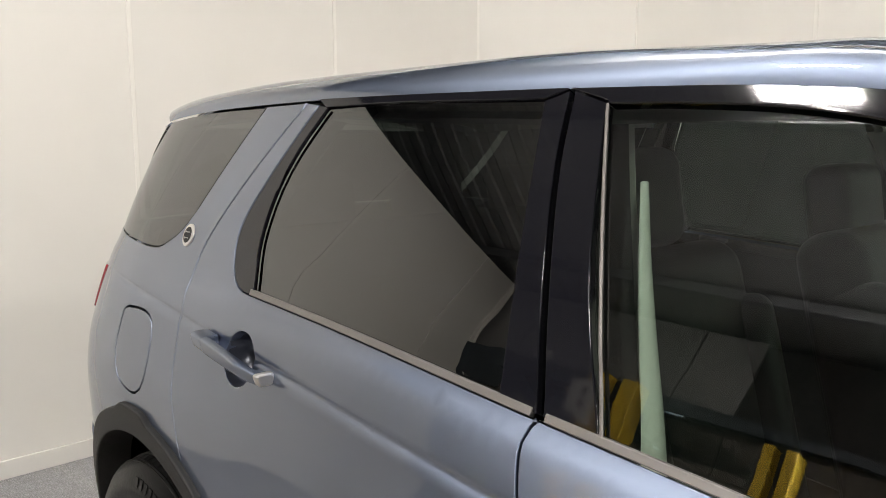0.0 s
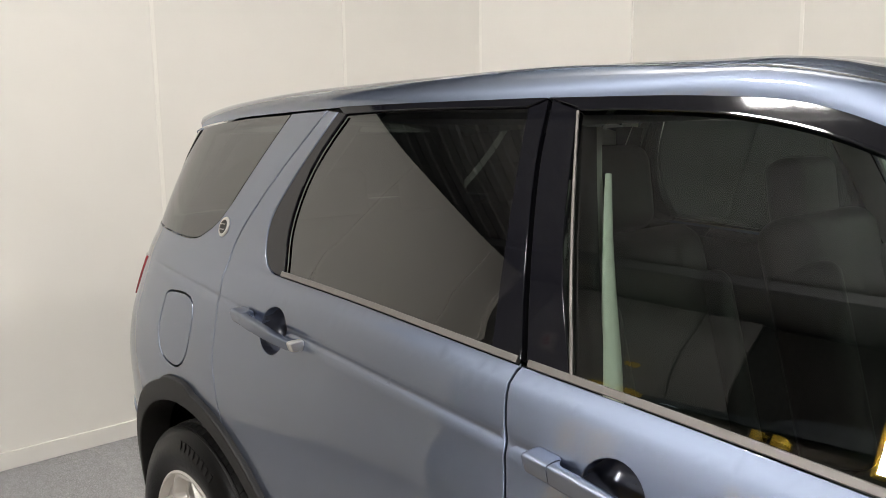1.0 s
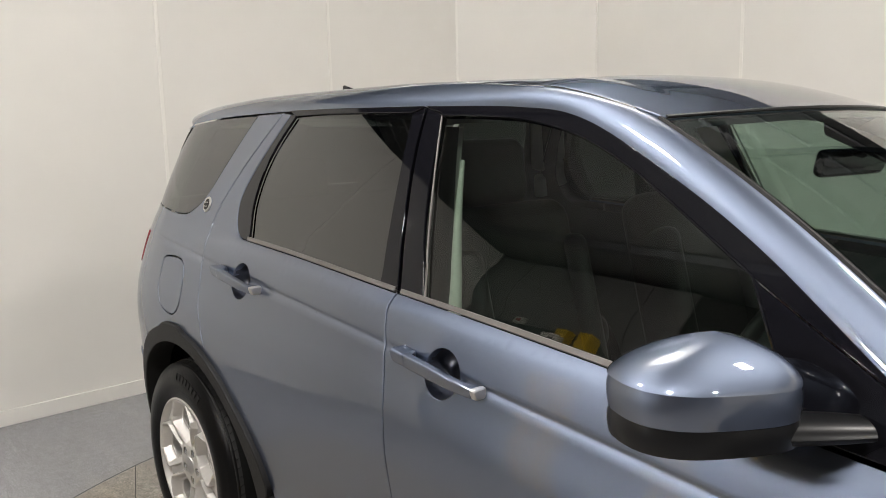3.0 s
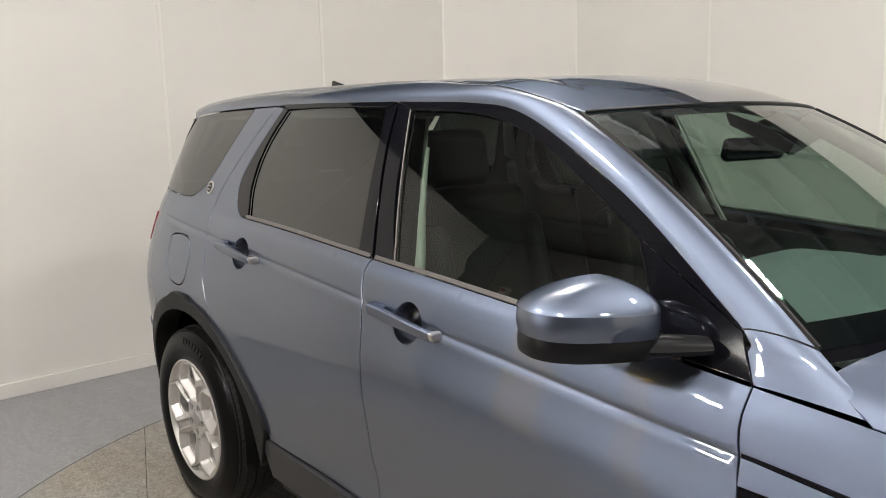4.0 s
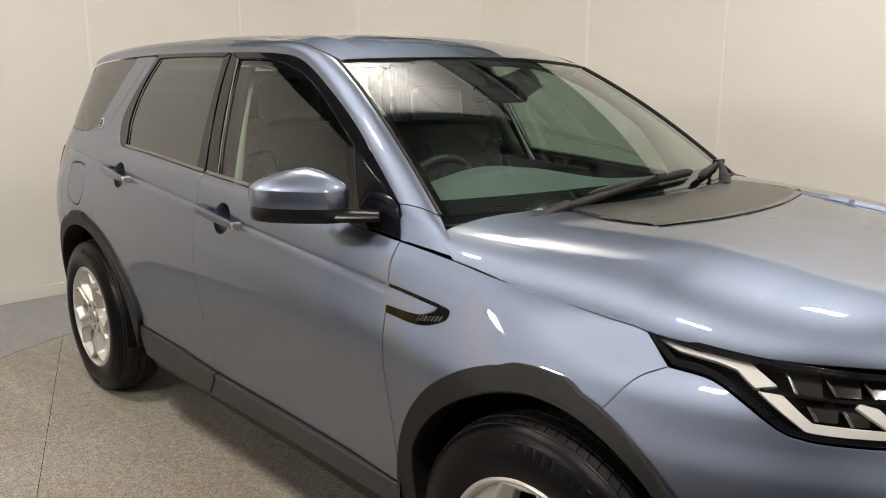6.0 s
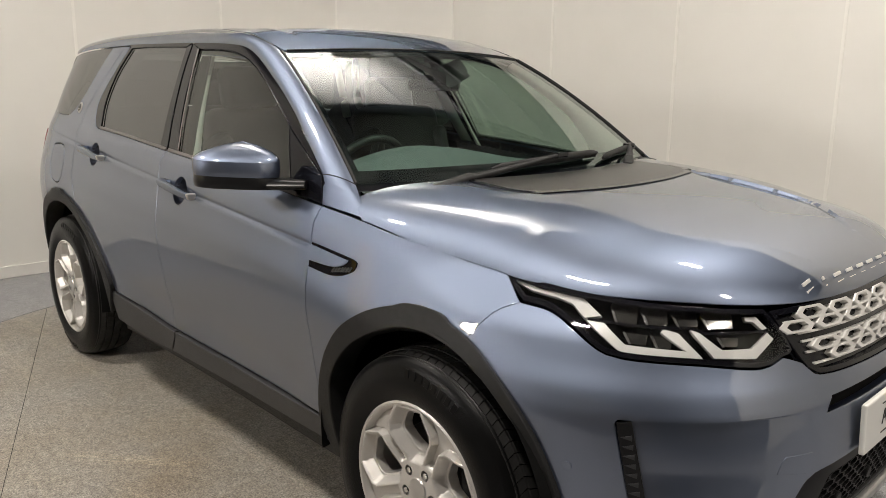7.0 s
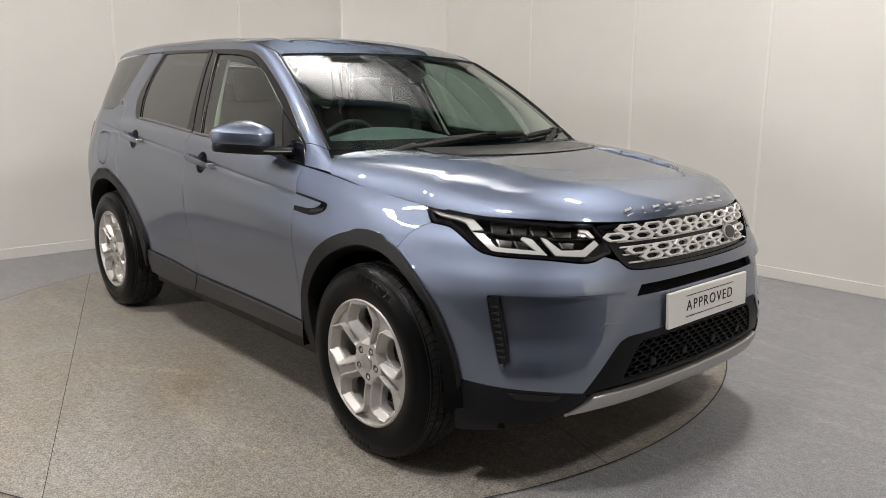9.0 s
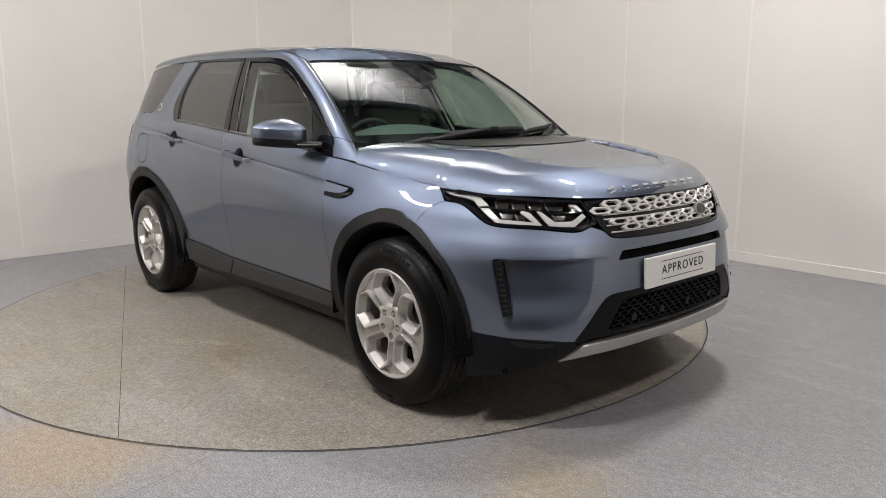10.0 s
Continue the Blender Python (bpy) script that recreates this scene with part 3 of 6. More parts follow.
def roof_height(y):
    return EAVE_Z + (RIDGE_Z - EAVE_Z) * (1 - abs(y - RIDGE_Y) / (RIDGE_Y - EAVE_Y))


# the last, ahead of the car, is an added fill for plate and nose
for x, y, z in ((1.65, 1.36, 4.0), (-0.95, -2.1, 3.85), (1.9, -2.4, 3.8), (4.6, -0.3, 3.8)):
    moved(ceiling_light(roof_height(y) - z - 0.07, PANEL_LIGHT), pose(x, y, z))

# added fill: unseen pendant that throws its light up on to the roof sheets
def fill_lamp():
    up = thing("fill_lamp", "added white square fill lamp hung below the roof sheets", "ceiling light")
    part("case", box(bmesh.new(), (0.56, 0.56, 0.08), (0, 0, -0.045), bevel=0.01), WHITE_TRIM, up)
    bm = bmesh.new()
    bmesh.ops.create_grid(bm, x_segments=1, y_segments=1, size=0.5, matrix=Matrix.Diagonal((0.52, 0.52, 1, 1)))
    part("diffuser", bm, SOFT_LIGHT, up, smooth=False)
    for x in (-0.27, 0.27):
        part("hanger", box(bmesh.new(), (0.015, 0.015, 0.90), (x, 0, 0.42)), STEEL, up)
    return up


moved(fill_lamp(), pose(-1.55, 1.45, 4.15))

# block wall of the hall on the open side, with its rail, boards and sign
SY = -4.1
south = block("wall_south", (14.6, 0.10, 3.3), (1.6, SY - 0.16, 1.65), SEAM, None, 0)
tagged(south, "dark painted blockwork wall with pale cladding above", "wall", kind="structure")
for x, w in ((-3.6, 1.19), (-2.4, 1.19), (-1.6, 0.39)):
    block("cladding_sheet", (w, 0.03, 1.04), (x, SY - 0.07, 2.775), CLADDING, south, 0.004)
for nm, size, at in (("wall_west_hall", (0.2, 14, 6.4), (-7.9, 2, 3.2)), ("wall_north_hall", (17, 0.2, 5.2), (0.5, 8.9, 2.6))):
    tagged(block(nm, size, at, BLOCKS, None, 0), "dark painted blockwork wall of the hall", "wall", kind="structure")
tagged(block("wall_east", (0.2, 3.70, 3.6), (6.5, 1.30, 1.8), WHITE_WALL, None, 0), "plain white partition wall", "wall", kind="structure")
tagged(block("wall_east_hall", (0.2, 14, 6.4), (8.9, 2, 3.2), BLOCKS, None, 0), "dark painted blockwork wall of the hall", "wall", kind="structure")
bm = box(bmesh.new(), (0.44, 0.10, 0.215), (0, 0, 0), bevel=0.006, segments=1)
brick0 = part("block", bm, BLOCKS, south, sharp=30)
brick0.matrix_basis = pose(-3.2, SY - 0.055, 0.115)
for r in range(10):
    for c in range(21):
        x, z = -3.2 + 0.45 * c + (0.225 if r % 2 else 0), 0.115 + 0.225 * r
        if (r, c) == (0, 0):
            continue
        b = new("block", brick0.data)
        b.parent = south
        b.matrix_basis = pose(x, SY - 0.055 + 0.003 * math.sin(7.3 * c + 3.1 * r), z)
rail = block("wall_rail", (9, 0.06, 0.10), (0.9, SY + 0.035, 2.30), STEEL, None, 0.004)
tagged(rail, "dark steel cable rail along the block wall", "rail")


def lift_post(x, top, w):
    t = thing("lift_post", "yellow steel vehicle lift post beside the block wall", "lift post", group="lift posts")
    for k in (-1, 1):
        block("rail", (w * 0.34, 0.16, top), (k * w * 0.33, 0, top / 2), YELLOW, t, 0.006)
    block("web", (w * 0.40, 0.05, top - 0.02), (0, -0.05, top / 2), BLACK, t, 0.002)
    block("foot_plate", (w + 0.16, 0.30, 0.02), (0, 0, 0.01), STEEL, t, 0.003)
    return moved(t, pose(x, SY + 0.17, 0))


lift_post(-2.00, 2.33, 0.30)
lift_post(-1.00, 2.16, 0.17)
ctrl = thing("control_box", "pale grey lift control box on the yellow post", "control box")
block("box_case", (0.16, 0.08, 0.26), (0, 0, 0), WHITE_TRIM, ctrl, 0.008)
block("push_button", (0.03, 0.02, 0.03), (0.03, 0.045, 0.06), INK, ctrl, 0.003)
block("push_button", (0.03, 0.02, 0.03), (0.03, 0.045, 0.0), INK, ctrl, 0.003)
moved(ctrl, pose(-2.12, SY + 0.292, 2.08))
sign = thing("exit_sign", "small lit blue-white exit sign on the wall", "sign")
block("sign_case", (0.15, 0.05, 0.09), (0, 0, 0), BLACK, sign, 0.004)
block("sign_face", (0.12, 0.004, 0.065), (0, 0.027, 0), EXIT, sign, 0)
moved(sign, pose(-1.68, SY + 0.03, 2.27))
work = thing("wall_floodlight", "lit white LED floodlight in a yellow case on the wall", "floodlight")
block("case", (0.33, 0.05, 0.31), (0, 0, 0), YELLOW, work, 0.006)
block("lamp_face", (0.27, 0.006, 0.25), (0, 0.028, 0), FLOOD, work, 0)
block("bracket", (0.05, 0.05, 0.36), (0, -0.03, 0), STEEL, work, 0.003)
moved(work, pose(-0.36, SY + 0.075, 2.22))
sock = thing("switch_box", "white switch box on the block wall", "switch")
block("switch_case", (0.09, 0.05, 0.14), (0, 0, 0), WHITE_TRIM, sock, 0.006)
block("switch_key", (0.04, 0.01, 0.05), (0, 0.03, 0.01), material("red_key", (0.5, 0.05, 0.03), 0.4), sock, 0.002)
moved(sock, pose(-2.7, SY + 0.03, 2.42))

# ---- the car: its painted panels ----
car = thing("car", "blue-grey metallic five-door SUV parked on the turntable", "car")
HUB_F, HUB_R, HUB_Z = 1.37, -1.37, 0.365
MID_F, MID_R = X0 + W0 * math.pi / 2, XR - W0 * math.pi / 2      # the sheet's s on the car's centre line

front_out = curve([(0, 0.445), (10, 0.445), (25, 0.448), (50, 0.468), (70, 0.484), (78, 0.487), (82, 0.498), (98, 0.499), (102, 0.492), (125, 0.488), (148, 0.478), (175, 0.458), (190, 0.452)])
front_in = curve([(-30, 0.42), (10, 0.422), (35, 0.435), (65, 0.448), (90, 0.445), (120, 0.432), (150, 0.430), (161, 0.411), (172, 0.387), (190, 0.345)])
rear_out = curve([(0, 0.60), (17, 0.583), (41, 0.533), (67, 0.512), (80, 0.505), (84, 0.516), (98, 0.516), (102, 0.505), (120, 0.495), (142, 0.468), (170, 0.452), (195, 0.45)])
rear_in = curve([(-10, 0.52), (17, 0.515), (34, 0.500), (53, 0.481), (78, 0.464), (101, 0.452), (130, 0.440), (170, 0.428), (200, 0.427)])


def arc(x, r, a0, a1, n=28):
    t = np.linspace(a0, a1, n)
    return [(x + r(d) * math.cos(radians(d)), HUB_Z + r(d) * math.sin(radians(d))) for d in t]


def at_arc(x, r, d):
    return arc(x, r, d, d, 1)[0]


belt_z = curve([(-1.1, 1.205), (-0.73, 1.184), (-0.22, 1.146), (0.02, 1.130), (0.375, 1.103), (0.62, 1.083), (0.86, 1.058)])


def belt(a, b, drop=0.0, n=12):
    return [(x, float(belt_z(x)) + drop) for x in np.linspace(a, b, n)]


E_DD = [(-0.228, 1.146), (-0.238, 1.12), (-0.222, 1.035), (-0.196, 0.90), (-0.178, 0.72), (-0.180, 0.56), (-0.190, 0.418)]
E_FD = [(0.857, 1.058), (0.853, 0.99), (0.868, 0.898), (0.881, 0.79), (0.894, 0.67), (0.900, 0.54), (0.908, 0.464), (0.920, 0.417)]
E_RD = [(-1.000, 1.578), (-1.135, 1.396), (-1.218, 1.25), (-1.214, 1.15), (-1.203, 1.08), (-1.188, 0.97)]
sill_z = curve([(-0.85, 0.464), (-0.5, 0.440), (-0.19, 0.418), (0.30, 0.415), (0.92, 0.417)])


def sill_line(a, b, drop=0.0, n=14):
    return [(x, float(sill_z(x)) + drop) for x in np.linspace(a, b, n)]


def creased(s, z):
    """The side with the fine waist crease through the handles pressed into it."""
    p = body(s, z)
    d = np.asarray(z) - crease_z(s)
    fade = step(1.02, 0.9, s) * step(-1.75, -1.5, s)
    dent = fade * (-0.0030 * np.exp(-(d / 0.006) ** 2) + 0.003 * step(0.0, -0.02, d) * step(-0.22, -0.04, d))
    under = belt_z(np.clip(s, -1.1, 0.86)) - np.asarray(z)
    dent = dent + 0.0075 * step(0.0, 0.040, under) * step(0.17, 0.045, under) * step(1.05, 0.75, s) * step(-1.35, -1.05, s)
    low = 0.012 * step(0.62, 0.50, z) * step(-0.9, -0.4, s) * step(0.95, 0.6, s)
    p = p.copy()
    p[..., 1] -= np.where(np.asarray(s) > -1.9, dent - low, 0)
    return p


def crease_points(a, b):
    return [(x, float(crease_z(x)) + d) for x in np.arange(a, b, 0.012) for d in (-0.024, -0.014, -0.009, -0.006, -0.003, 0, 0.003, 0.006, 0.009, 0.016)]


RUN = crease_points(-1.7, 1.05) + [(x, float(belt_z(x)) - d) for x in np.arange(-1.1, 0.86, 0.03) for d in (0.008, 0.017, 0.026, 0.036, 0.050)]
arch_join = at_arc(HUB_R, rear_out, 62)
front_door_loop = outline(belt(0.857, -0.228), E_DD, sill_line(-0.190, 0.920), E_FD[::-1])
rear_corner = [(-0.975, 1.1985), (-1.020, 1.205), (-1.060, 1.238), (-1.081, 1.319), (-1.040, 1.420), (-0.955, 1.572)]
rear_door_loop = outline(belt(-0.228, -0.975), rear_corner, [(-0.955, 1.572), (-1.0, 1.578)], E_RD + [arch_join], arc(HUB_R, rear_out, 62, 14),
                         [at_arc(HUB_R, rear_out, 14), (-0.78, float(sill_z(-0.78)))], sill_line(-0.78, -0.190), E_DD[::-1])
SEAM_FB = [(1.646, 0.918), (1.585, 0.889), at_arc(HUB_F, front_out, 71)]
fender_loop = outline([(0.857, 1.058), (1.056, 1.036), (1.30, 1.001), (1.578, 0.970)], [(1.578, 0.970), (1.615, 0.943), (1.646, 0.918)], SEAM_FB,
                      arc(HUB_F, front_out, 71, 171), [at_arc(HUB_F, front_out, 171), (0.920, 0.417)], E_FD[::-1])
GLASS_LOW = [(-1.297, 1.344), (-1.34, 1.300), (-1.395, 1.268), (-1.49, 1.244), (-1.757, 1.256), (-2.02, 1.27)]
quarter_loop = outline(E_RD + [arch_join], arc(HUB_R, rear_out, 62, 142), [at_arc(HUB_R, rear_out, 142), (-2.05, 0.69)], [(-2.05, 0.69), (-2.02, 1.27)],
                       GLASS_LOW[::-1], [(-1.297, 1.344), (-1.174, 1.548), (-1.155, 1.576)], [(-1.155, 1.576), (-1.0, 1.578)])

def ellipse(x, z, a, b, n=28, tilt=0.0):
    t = np.linspace(0, 2 * math.pi, n, endpoint=False)
    c, s = math.cos(tilt), math.sin(tilt)
    return np.array([(x + a * math.cos(k) * c - b * math.sin(k) * s, z + a * math.cos(k) * s + b * math.sin(k) * c) for k in t])


doors = {}
F_CUP, R_CUP = (-0.024, 1.012), (-0.934, 1.084)
for right in (True, False):
    m = not right
    # front door, with a round cup behind the pull
    fd = skin("front_door", front_door_loop, creased, PAINT, car, 0.03, holes=[ellipse(*F_CUP, 0.052, 0.050)], extra=RUN, mirror=m)
    rd = skin("rear_door", rear_door_loop, creased, PAINT, car, 0.03, holes=[ellipse(*R_CUP, 0.052, 0.050)], extra=RUN, mirror=m)
    skin("front_wing", fender_loop, creased, PAINT, car, 0.03, extra=RUN, mirror=m, inset=0.0022)
    skin("rear_quarter_panel", quarter_loop, creased, PAINT, car, 0.03, extra=RUN, mirror=m,
         holes=[outline([(-1.525, 1.085), (-1.50, 1.100), (-1.40, 1.104), (-1.345, 1.085), (-1.330, 1.03), (-1.338, 0.955), (-1.38, 0.915), (-1.44, 0.912), (-1.50, 0.935), (-1.53, 1.00), (-1.525, 1.085)])] if right else ())
    doors[right] = (fd, rd)
    for d, cup, nm in ((fd, F_CUP, "handle_cup"), (rd, R_CUP, "handle_cup")):
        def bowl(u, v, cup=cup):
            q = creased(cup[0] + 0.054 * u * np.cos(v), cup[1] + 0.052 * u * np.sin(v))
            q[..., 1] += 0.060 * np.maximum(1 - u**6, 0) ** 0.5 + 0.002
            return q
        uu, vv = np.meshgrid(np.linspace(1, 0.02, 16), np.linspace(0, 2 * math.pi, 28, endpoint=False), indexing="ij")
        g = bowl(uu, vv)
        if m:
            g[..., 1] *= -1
        sheet(nm, g, SHADED_PAINT, d, closed=True)
        # the pull: a long flat-topped bar, a separate lock cap at its back end and a bright tip
        def bar(name, k0, k1, mat, parent, cup=cup):
            rows = []
            for k in np.linspace(k0, k1, 22):
                sx = cup[0] - 0.135 + 0.268 * k
                sz = cup[1] + 0.021 - 0.029 * k
                base = creased(np.array([sx]), np.array([sz]))[0]
                end = math.sqrt(max(1 - (1 - min(k / 0.05 + 0.25, (1 - k) / 0.03 + 0.35, 1.0)) ** 2, 0.02))
                h = (0.0170 - 0.0055 * k + 0.002 * math.sin(math.pi * k)) * end
                front = 0.041 - 0.007 * step(0.7, 1.0, k)
                back = -0.002 + 0.024 * step(0.16, 0.24, k) * step(0.97, 0.90, k)
                out, dep = (front + back) / 2, (front - back) / 2 * end
                ring = []
                for w in np.linspace(0, 2 * math.pi, 20, endpoint=False):
                    cw, sw = math.cos(w), math.sin(w)
                    cz = np.sign(sw) * abs(sw) ** 0.45
                    ring.append((sx, base[1] - out + dep * np.sign(cw) * abs(cw) ** 0.45 - 0.004 * cz * (cw < 0), sz + h * cz))
                rows.append(ring)
            g = np.array(rows)
            if m:
                g[..., 1] *= -1
            ob = sheet(name, g, mat, parent, closed=True, sharp=50)
            for c, turn in ((g[0], right), (g[-1], not right)):
                link("bar_end", list(c) + [c.mean(0)], [((i + 1) % 20, i, 20) if turn else (i, (i + 1) % 20, 20) for i in range(20)], mat, ob)
            return ob
        bar("door_handle", 0.200, 0.955, PAINT, d)
        bar("lock_cap", 0.0, 0.194, PAINT, d)
        bar("handle_tip", 0.957, 1.0, SATIN, d)

# fuel flap and round badge on the right rear pillar
flap = outline([(-1.523, 1.085), (-1.50, 1.099), (-1.40, 1.103), (-1.346, 1.084), (-1.331, 1.03), (-1.339, 0.955), (-1.38, 0.916), (-1.44, 0.913), (-1.499, 0.936), (-1.528, 1.00), (-1.523, 1.085)])
skin("fuel_flap", flap, creased, PAINT, car, 0.03, extra=RUN)
for m in (True, False):
    b = skin("pillar_badge", ellipse(-1.297, 1.285, 0.027, 0.027), body, SATIN, car, 0.012, lift=0.004, flange=0.004, mirror=not m, label="round silver pillar badge")
    skin("badge_face", ellipse(-1.297, 1.285, 0.020, 0.020), body, BLACK, b, 0.012, lift=0.0055, flange=0.002, mirror=not m)
    for dz in (-0.007, 0.006):
        skin("badge_bar", ellipse(-1.297, 1.285 + dz, 0.013, 0.0035), body, SATIN, b, 0.006, lift=0.0068, flange=0.001, mirror=not m)

# ---- side glass and black trim ----
TOP_LINE = [(0.819, 1.145), (0.587, 1.312), (0.385, 1.427), (0.16, 1.529), (-0.022, 1.558), (-0.325, 1.571)]
GLASS_TOP = [(0.575, 1.280), (0.391, 1.390), (0.274, 1.453), (0.145, 1.504), (0.005, 1.533), (-0.149, 1.545), (-0.255, 1.548)]
front_glass = outline(GLASS_TOP, [(-0.255, 1.548), (-0.203, 1.331), (-0.128, 1.140)], belt(-0.128, 0.690, 0.004), [(0.690, 1.080), (0.575, 1.280)])
front_frame = outline(TOP_LINE, [(-0.325, 1.571), (-0.259, 1.552)], GLASS_TOP[::-1], [(0.575, 1.280), (0.819, 1.145)])
sail = outline([(0.575, 1.278), (0.819, 1.143)], [(0.819, 1.143), (0.857, 1.060)], belt(0.857, 0.690, 0.002), [(0.690, 1.080), (0.575, 1.278)])
pillar_f = outline([(-0.322, 1.569), (-0.299, 1.433), (-0.222, 1.150)], belt(-0.222, -0.135, 0.004, 4), [(-0.135, 1.144), (-0.207, 1.331), (-0.260, 1.549)], [(-0.260, 1.549), (-0.322, 1.569)])
pillar_r = outline([(-0.330, 1.569), (-0.307, 1.433), (-0.232, 1.152)], belt(-0.232, -0.300, 0.004, 4), [(-0.300, 1.156), (-0.318, 1.27), (-0.372, 1.556)], [(-0.372, 1.556), (-0.330, 1.569)])
rear_glass = outline([(-0.372, 1.556), (-0.318, 1.27), (-0.302, 1.157)], belt(-0.302, -0.955, 0.004), [(-0.955, 1.203), (-0.985, 1.300), (-0.985, 1.40), (-0.960, 1.48), (-0.915, 1.561)], [(-0.915, 1.561), (-0.70, 1.564), (-0.372, 1.556)])
rear_trim = outline([(-0.960, 1.204), (-0.990, 1.300), (-0.990, 1.40), (-0.965, 1.48), (-0.920, 1.566)], [(-0.920, 1.566), (-0.955, 1.570)], rear_corner[::-1], [(-0.975, 1.199), (-0.960, 1.204)])
over_trim = outline([(-0.335, 1.571), (-0.70, 1.578), (-0.955, 1.581)], [(-0.955, 1.581), (-0.925, 1.566)], [(-0.925, 1.566), (-0.70, 1.567), (-0.374, 1.559)], [(-0.374, 1.559), (-0.335, 1.571)])
quarter_glass = outline([(-1.160, 1.574), (-1.176, 1.548), (-1.299, 1.344)], GLASS_LOW, [(-2.02, 1.27), (-1.90, 1.40), (-1.76, 1.55)], [(-1.76, 1.55), (-1.62, 1.561), (-1.40, 1.571), (-1.160, 1.574)])
BEAD = material("grey_window_strip", (0.15, 0.14, 0.133), 0.48, metal=0.5)
for right in (True, False):
    m = not right
    fd, rd = doors[right]
    skin("window_pane", front_glass, pane, DOOR_GLASS, fd, 0.03, lift=-0.005, flange=0.003, mirror=m, label="green-tinted door glass", inset=0.0)
    skin("window_frame", front_frame, body, BLACK_GLOSS, fd, 0.02, lift=0.002, mirror=m, inset=0.0005)
    skin("mirror_sail", sail, body, BLACK_GLOSS, fd, 0.03, lift=0.002, mirror=m)
    skin("pillar_cover", pillar_f, body, BLACK_GLOSS, fd, 0.03, lift=0.001, mirror=m, inset=0.003)
    skin("pillar_cover", pillar_r, body, BLACK_GLOSS, rd, 0.03, lift=0.001, mirror=m, inset=0.003)
    skin("window_pane", rear_glass, pane, TINT, rd, 0.03, lift=-0.004, flange=0.003, mirror=m, label="dark privacy glass", inset=0.0)
    skin("corner_trim", rear_trim, body, BLACK_GLOSS, rd, 0.02, lift=-0.002, mirror=m, inset=0.001)
    skin("roof_strip", over_trim, body, BLACK_GLOSS, rd, 0.02, lift=0.002, mirror=m, inset=0.0)
    skin("quarter_window", quarter_glass, body, TINT, car, 0.04, lift=-0.002, flange=0.003, mirror=m, label="dark privacy glass", inset=0.003)
    for nm, d, a, b in (("belt_strip", fd, 0.72, -0.215), ("belt_strip", rd, -0.240, -0.965)):
        lo = outline(belt(a, b, 0.001, 16), [(b, float(belt_z(b)) + 0.001), (b, float(belt_z(b)) + 0.009)], belt(b, a, 0.009, 16), [(a, float(belt_z(a)) + 0.009), (a, float(belt_z(a)) + 0.001)])
        skin(nm, lo, body, BEAD, d, 0.02, lift=0.005, flange=0.012, mirror=m, inset=0.0)
    # thin bright beads at the glass edges
    for d, line in ((fd, [(-0.257, 1.546), (-0.131, 1.146)]), (fd, GLASS_TOP), (rd, [(-0.955, 1.206), (-0.985, 1.300), (-0.985, 1.40), (-0.960, 1.48), (-0.915, 1.561)]),
                    (fd, [(0.690, 1.080), (0.575, 1.280)])):
        q = spline(line, 0.03)
        p = body(q[:, 0], q[:, 1])
        p[:, 1] -= 0.002
        if m:
            p[:, 1] *= -1
        tube("glass_bead", p, 0.0027, BEAD if line[0][0] < 0.6 and line[0][1] > 1.3 else BLACK_GLOSS, d, n=6)

# ---- sills and wheel-arch mouldings ----
for right in (True, False):
    m = not right
    for top, end, low in ((sill_line(-0.163, 0.917, -0.004), [(0.917, 0.413), (0.958, 0.340)], [(0.958, 0.340), (0.3, 0.325), (-0.230, 0.312)]),
                          (sill_line(-0.84, -0.169, -0.004), [(-0.169, 0.414), (-0.180, 0.386), (-0.236, 0.312)], [(-0.236, 0.312), (-0.50, 0.303), (-0.80, 0.318)])):
        back = [low[-1], top[0]] if top[0][0] < -0.5 else [low[-1], (-0.174, 0.386), top[0]]
        skin("sill_cover", outline(top, end, low, back), body, SILL, car, 0.04, lift=0.004, flange=0.05, mirror=m)
    under = outline([(-0.80, 0.330), (-0.2, 0.322), (0.3, 0.332), (0.96, 0.345)], [(0.96, 0.345), (0.96, 0.262)], [(0.96, 0.262), (-0.80, 0.255)], [(-0.80, 0.255), (-0.80, 0.330)])
    skin("sill_base", under, body, BLACK, car, 0.04, lift=-0.022, flange=0.20, mirror=m)

    fl = outline(arc(HUB_F, front_out, 6, 172, 70), [at_arc(HUB_F, front_out, 172), (0.927, 0.400), (0.966, 0.330)], [(0.966, 0.330), at_arc(HUB_F, front_in, 188)], arc(HUB_F, front_in, 188, -4, 60), [at_arc(HUB_F, front_in, -4), at_arc(HUB_F, front_out, 6)])
    rl = outline(arc(HUB_R, rear_out, 12, 178, 70), [at_arc(HUB_R, rear_out, 178), at_arc(HUB_R, rear_in, 178)], arc(HUB_R, rear_in, 178, -2, 60), [at_arc(HUB_R, rear_in, -2), at_arc(HUB_R, rear_out, 12)])
    for lp in (fl, rl):
        skin("arch_moulding", lp, body, BLACK, car, 0.025, lift=0.016, flange=0.09, mirror=m, inset=0.001, rim=0.004)
    # dark wheel housing
    for hub in (HUB_F, HUB_R):
        a0, a1 = (-8, 188) if hub == HUB_F else (-8, 140)
        g = np.array([[(hub + r * math.cos(radians(a)), y, HUB_Z + 0.02 + r * math.sin(radians(a))) for a in np.linspace(a0, a1, 48)] for r, y in ((0.44, -0.915), (0.47, -0.80), (0.47, -0.55), (0.30, -0.52), (0.05, -0.52))])
        if m:
            g[..., 1] *= -1
        sheet("wheel_housing", g, DARK, car)

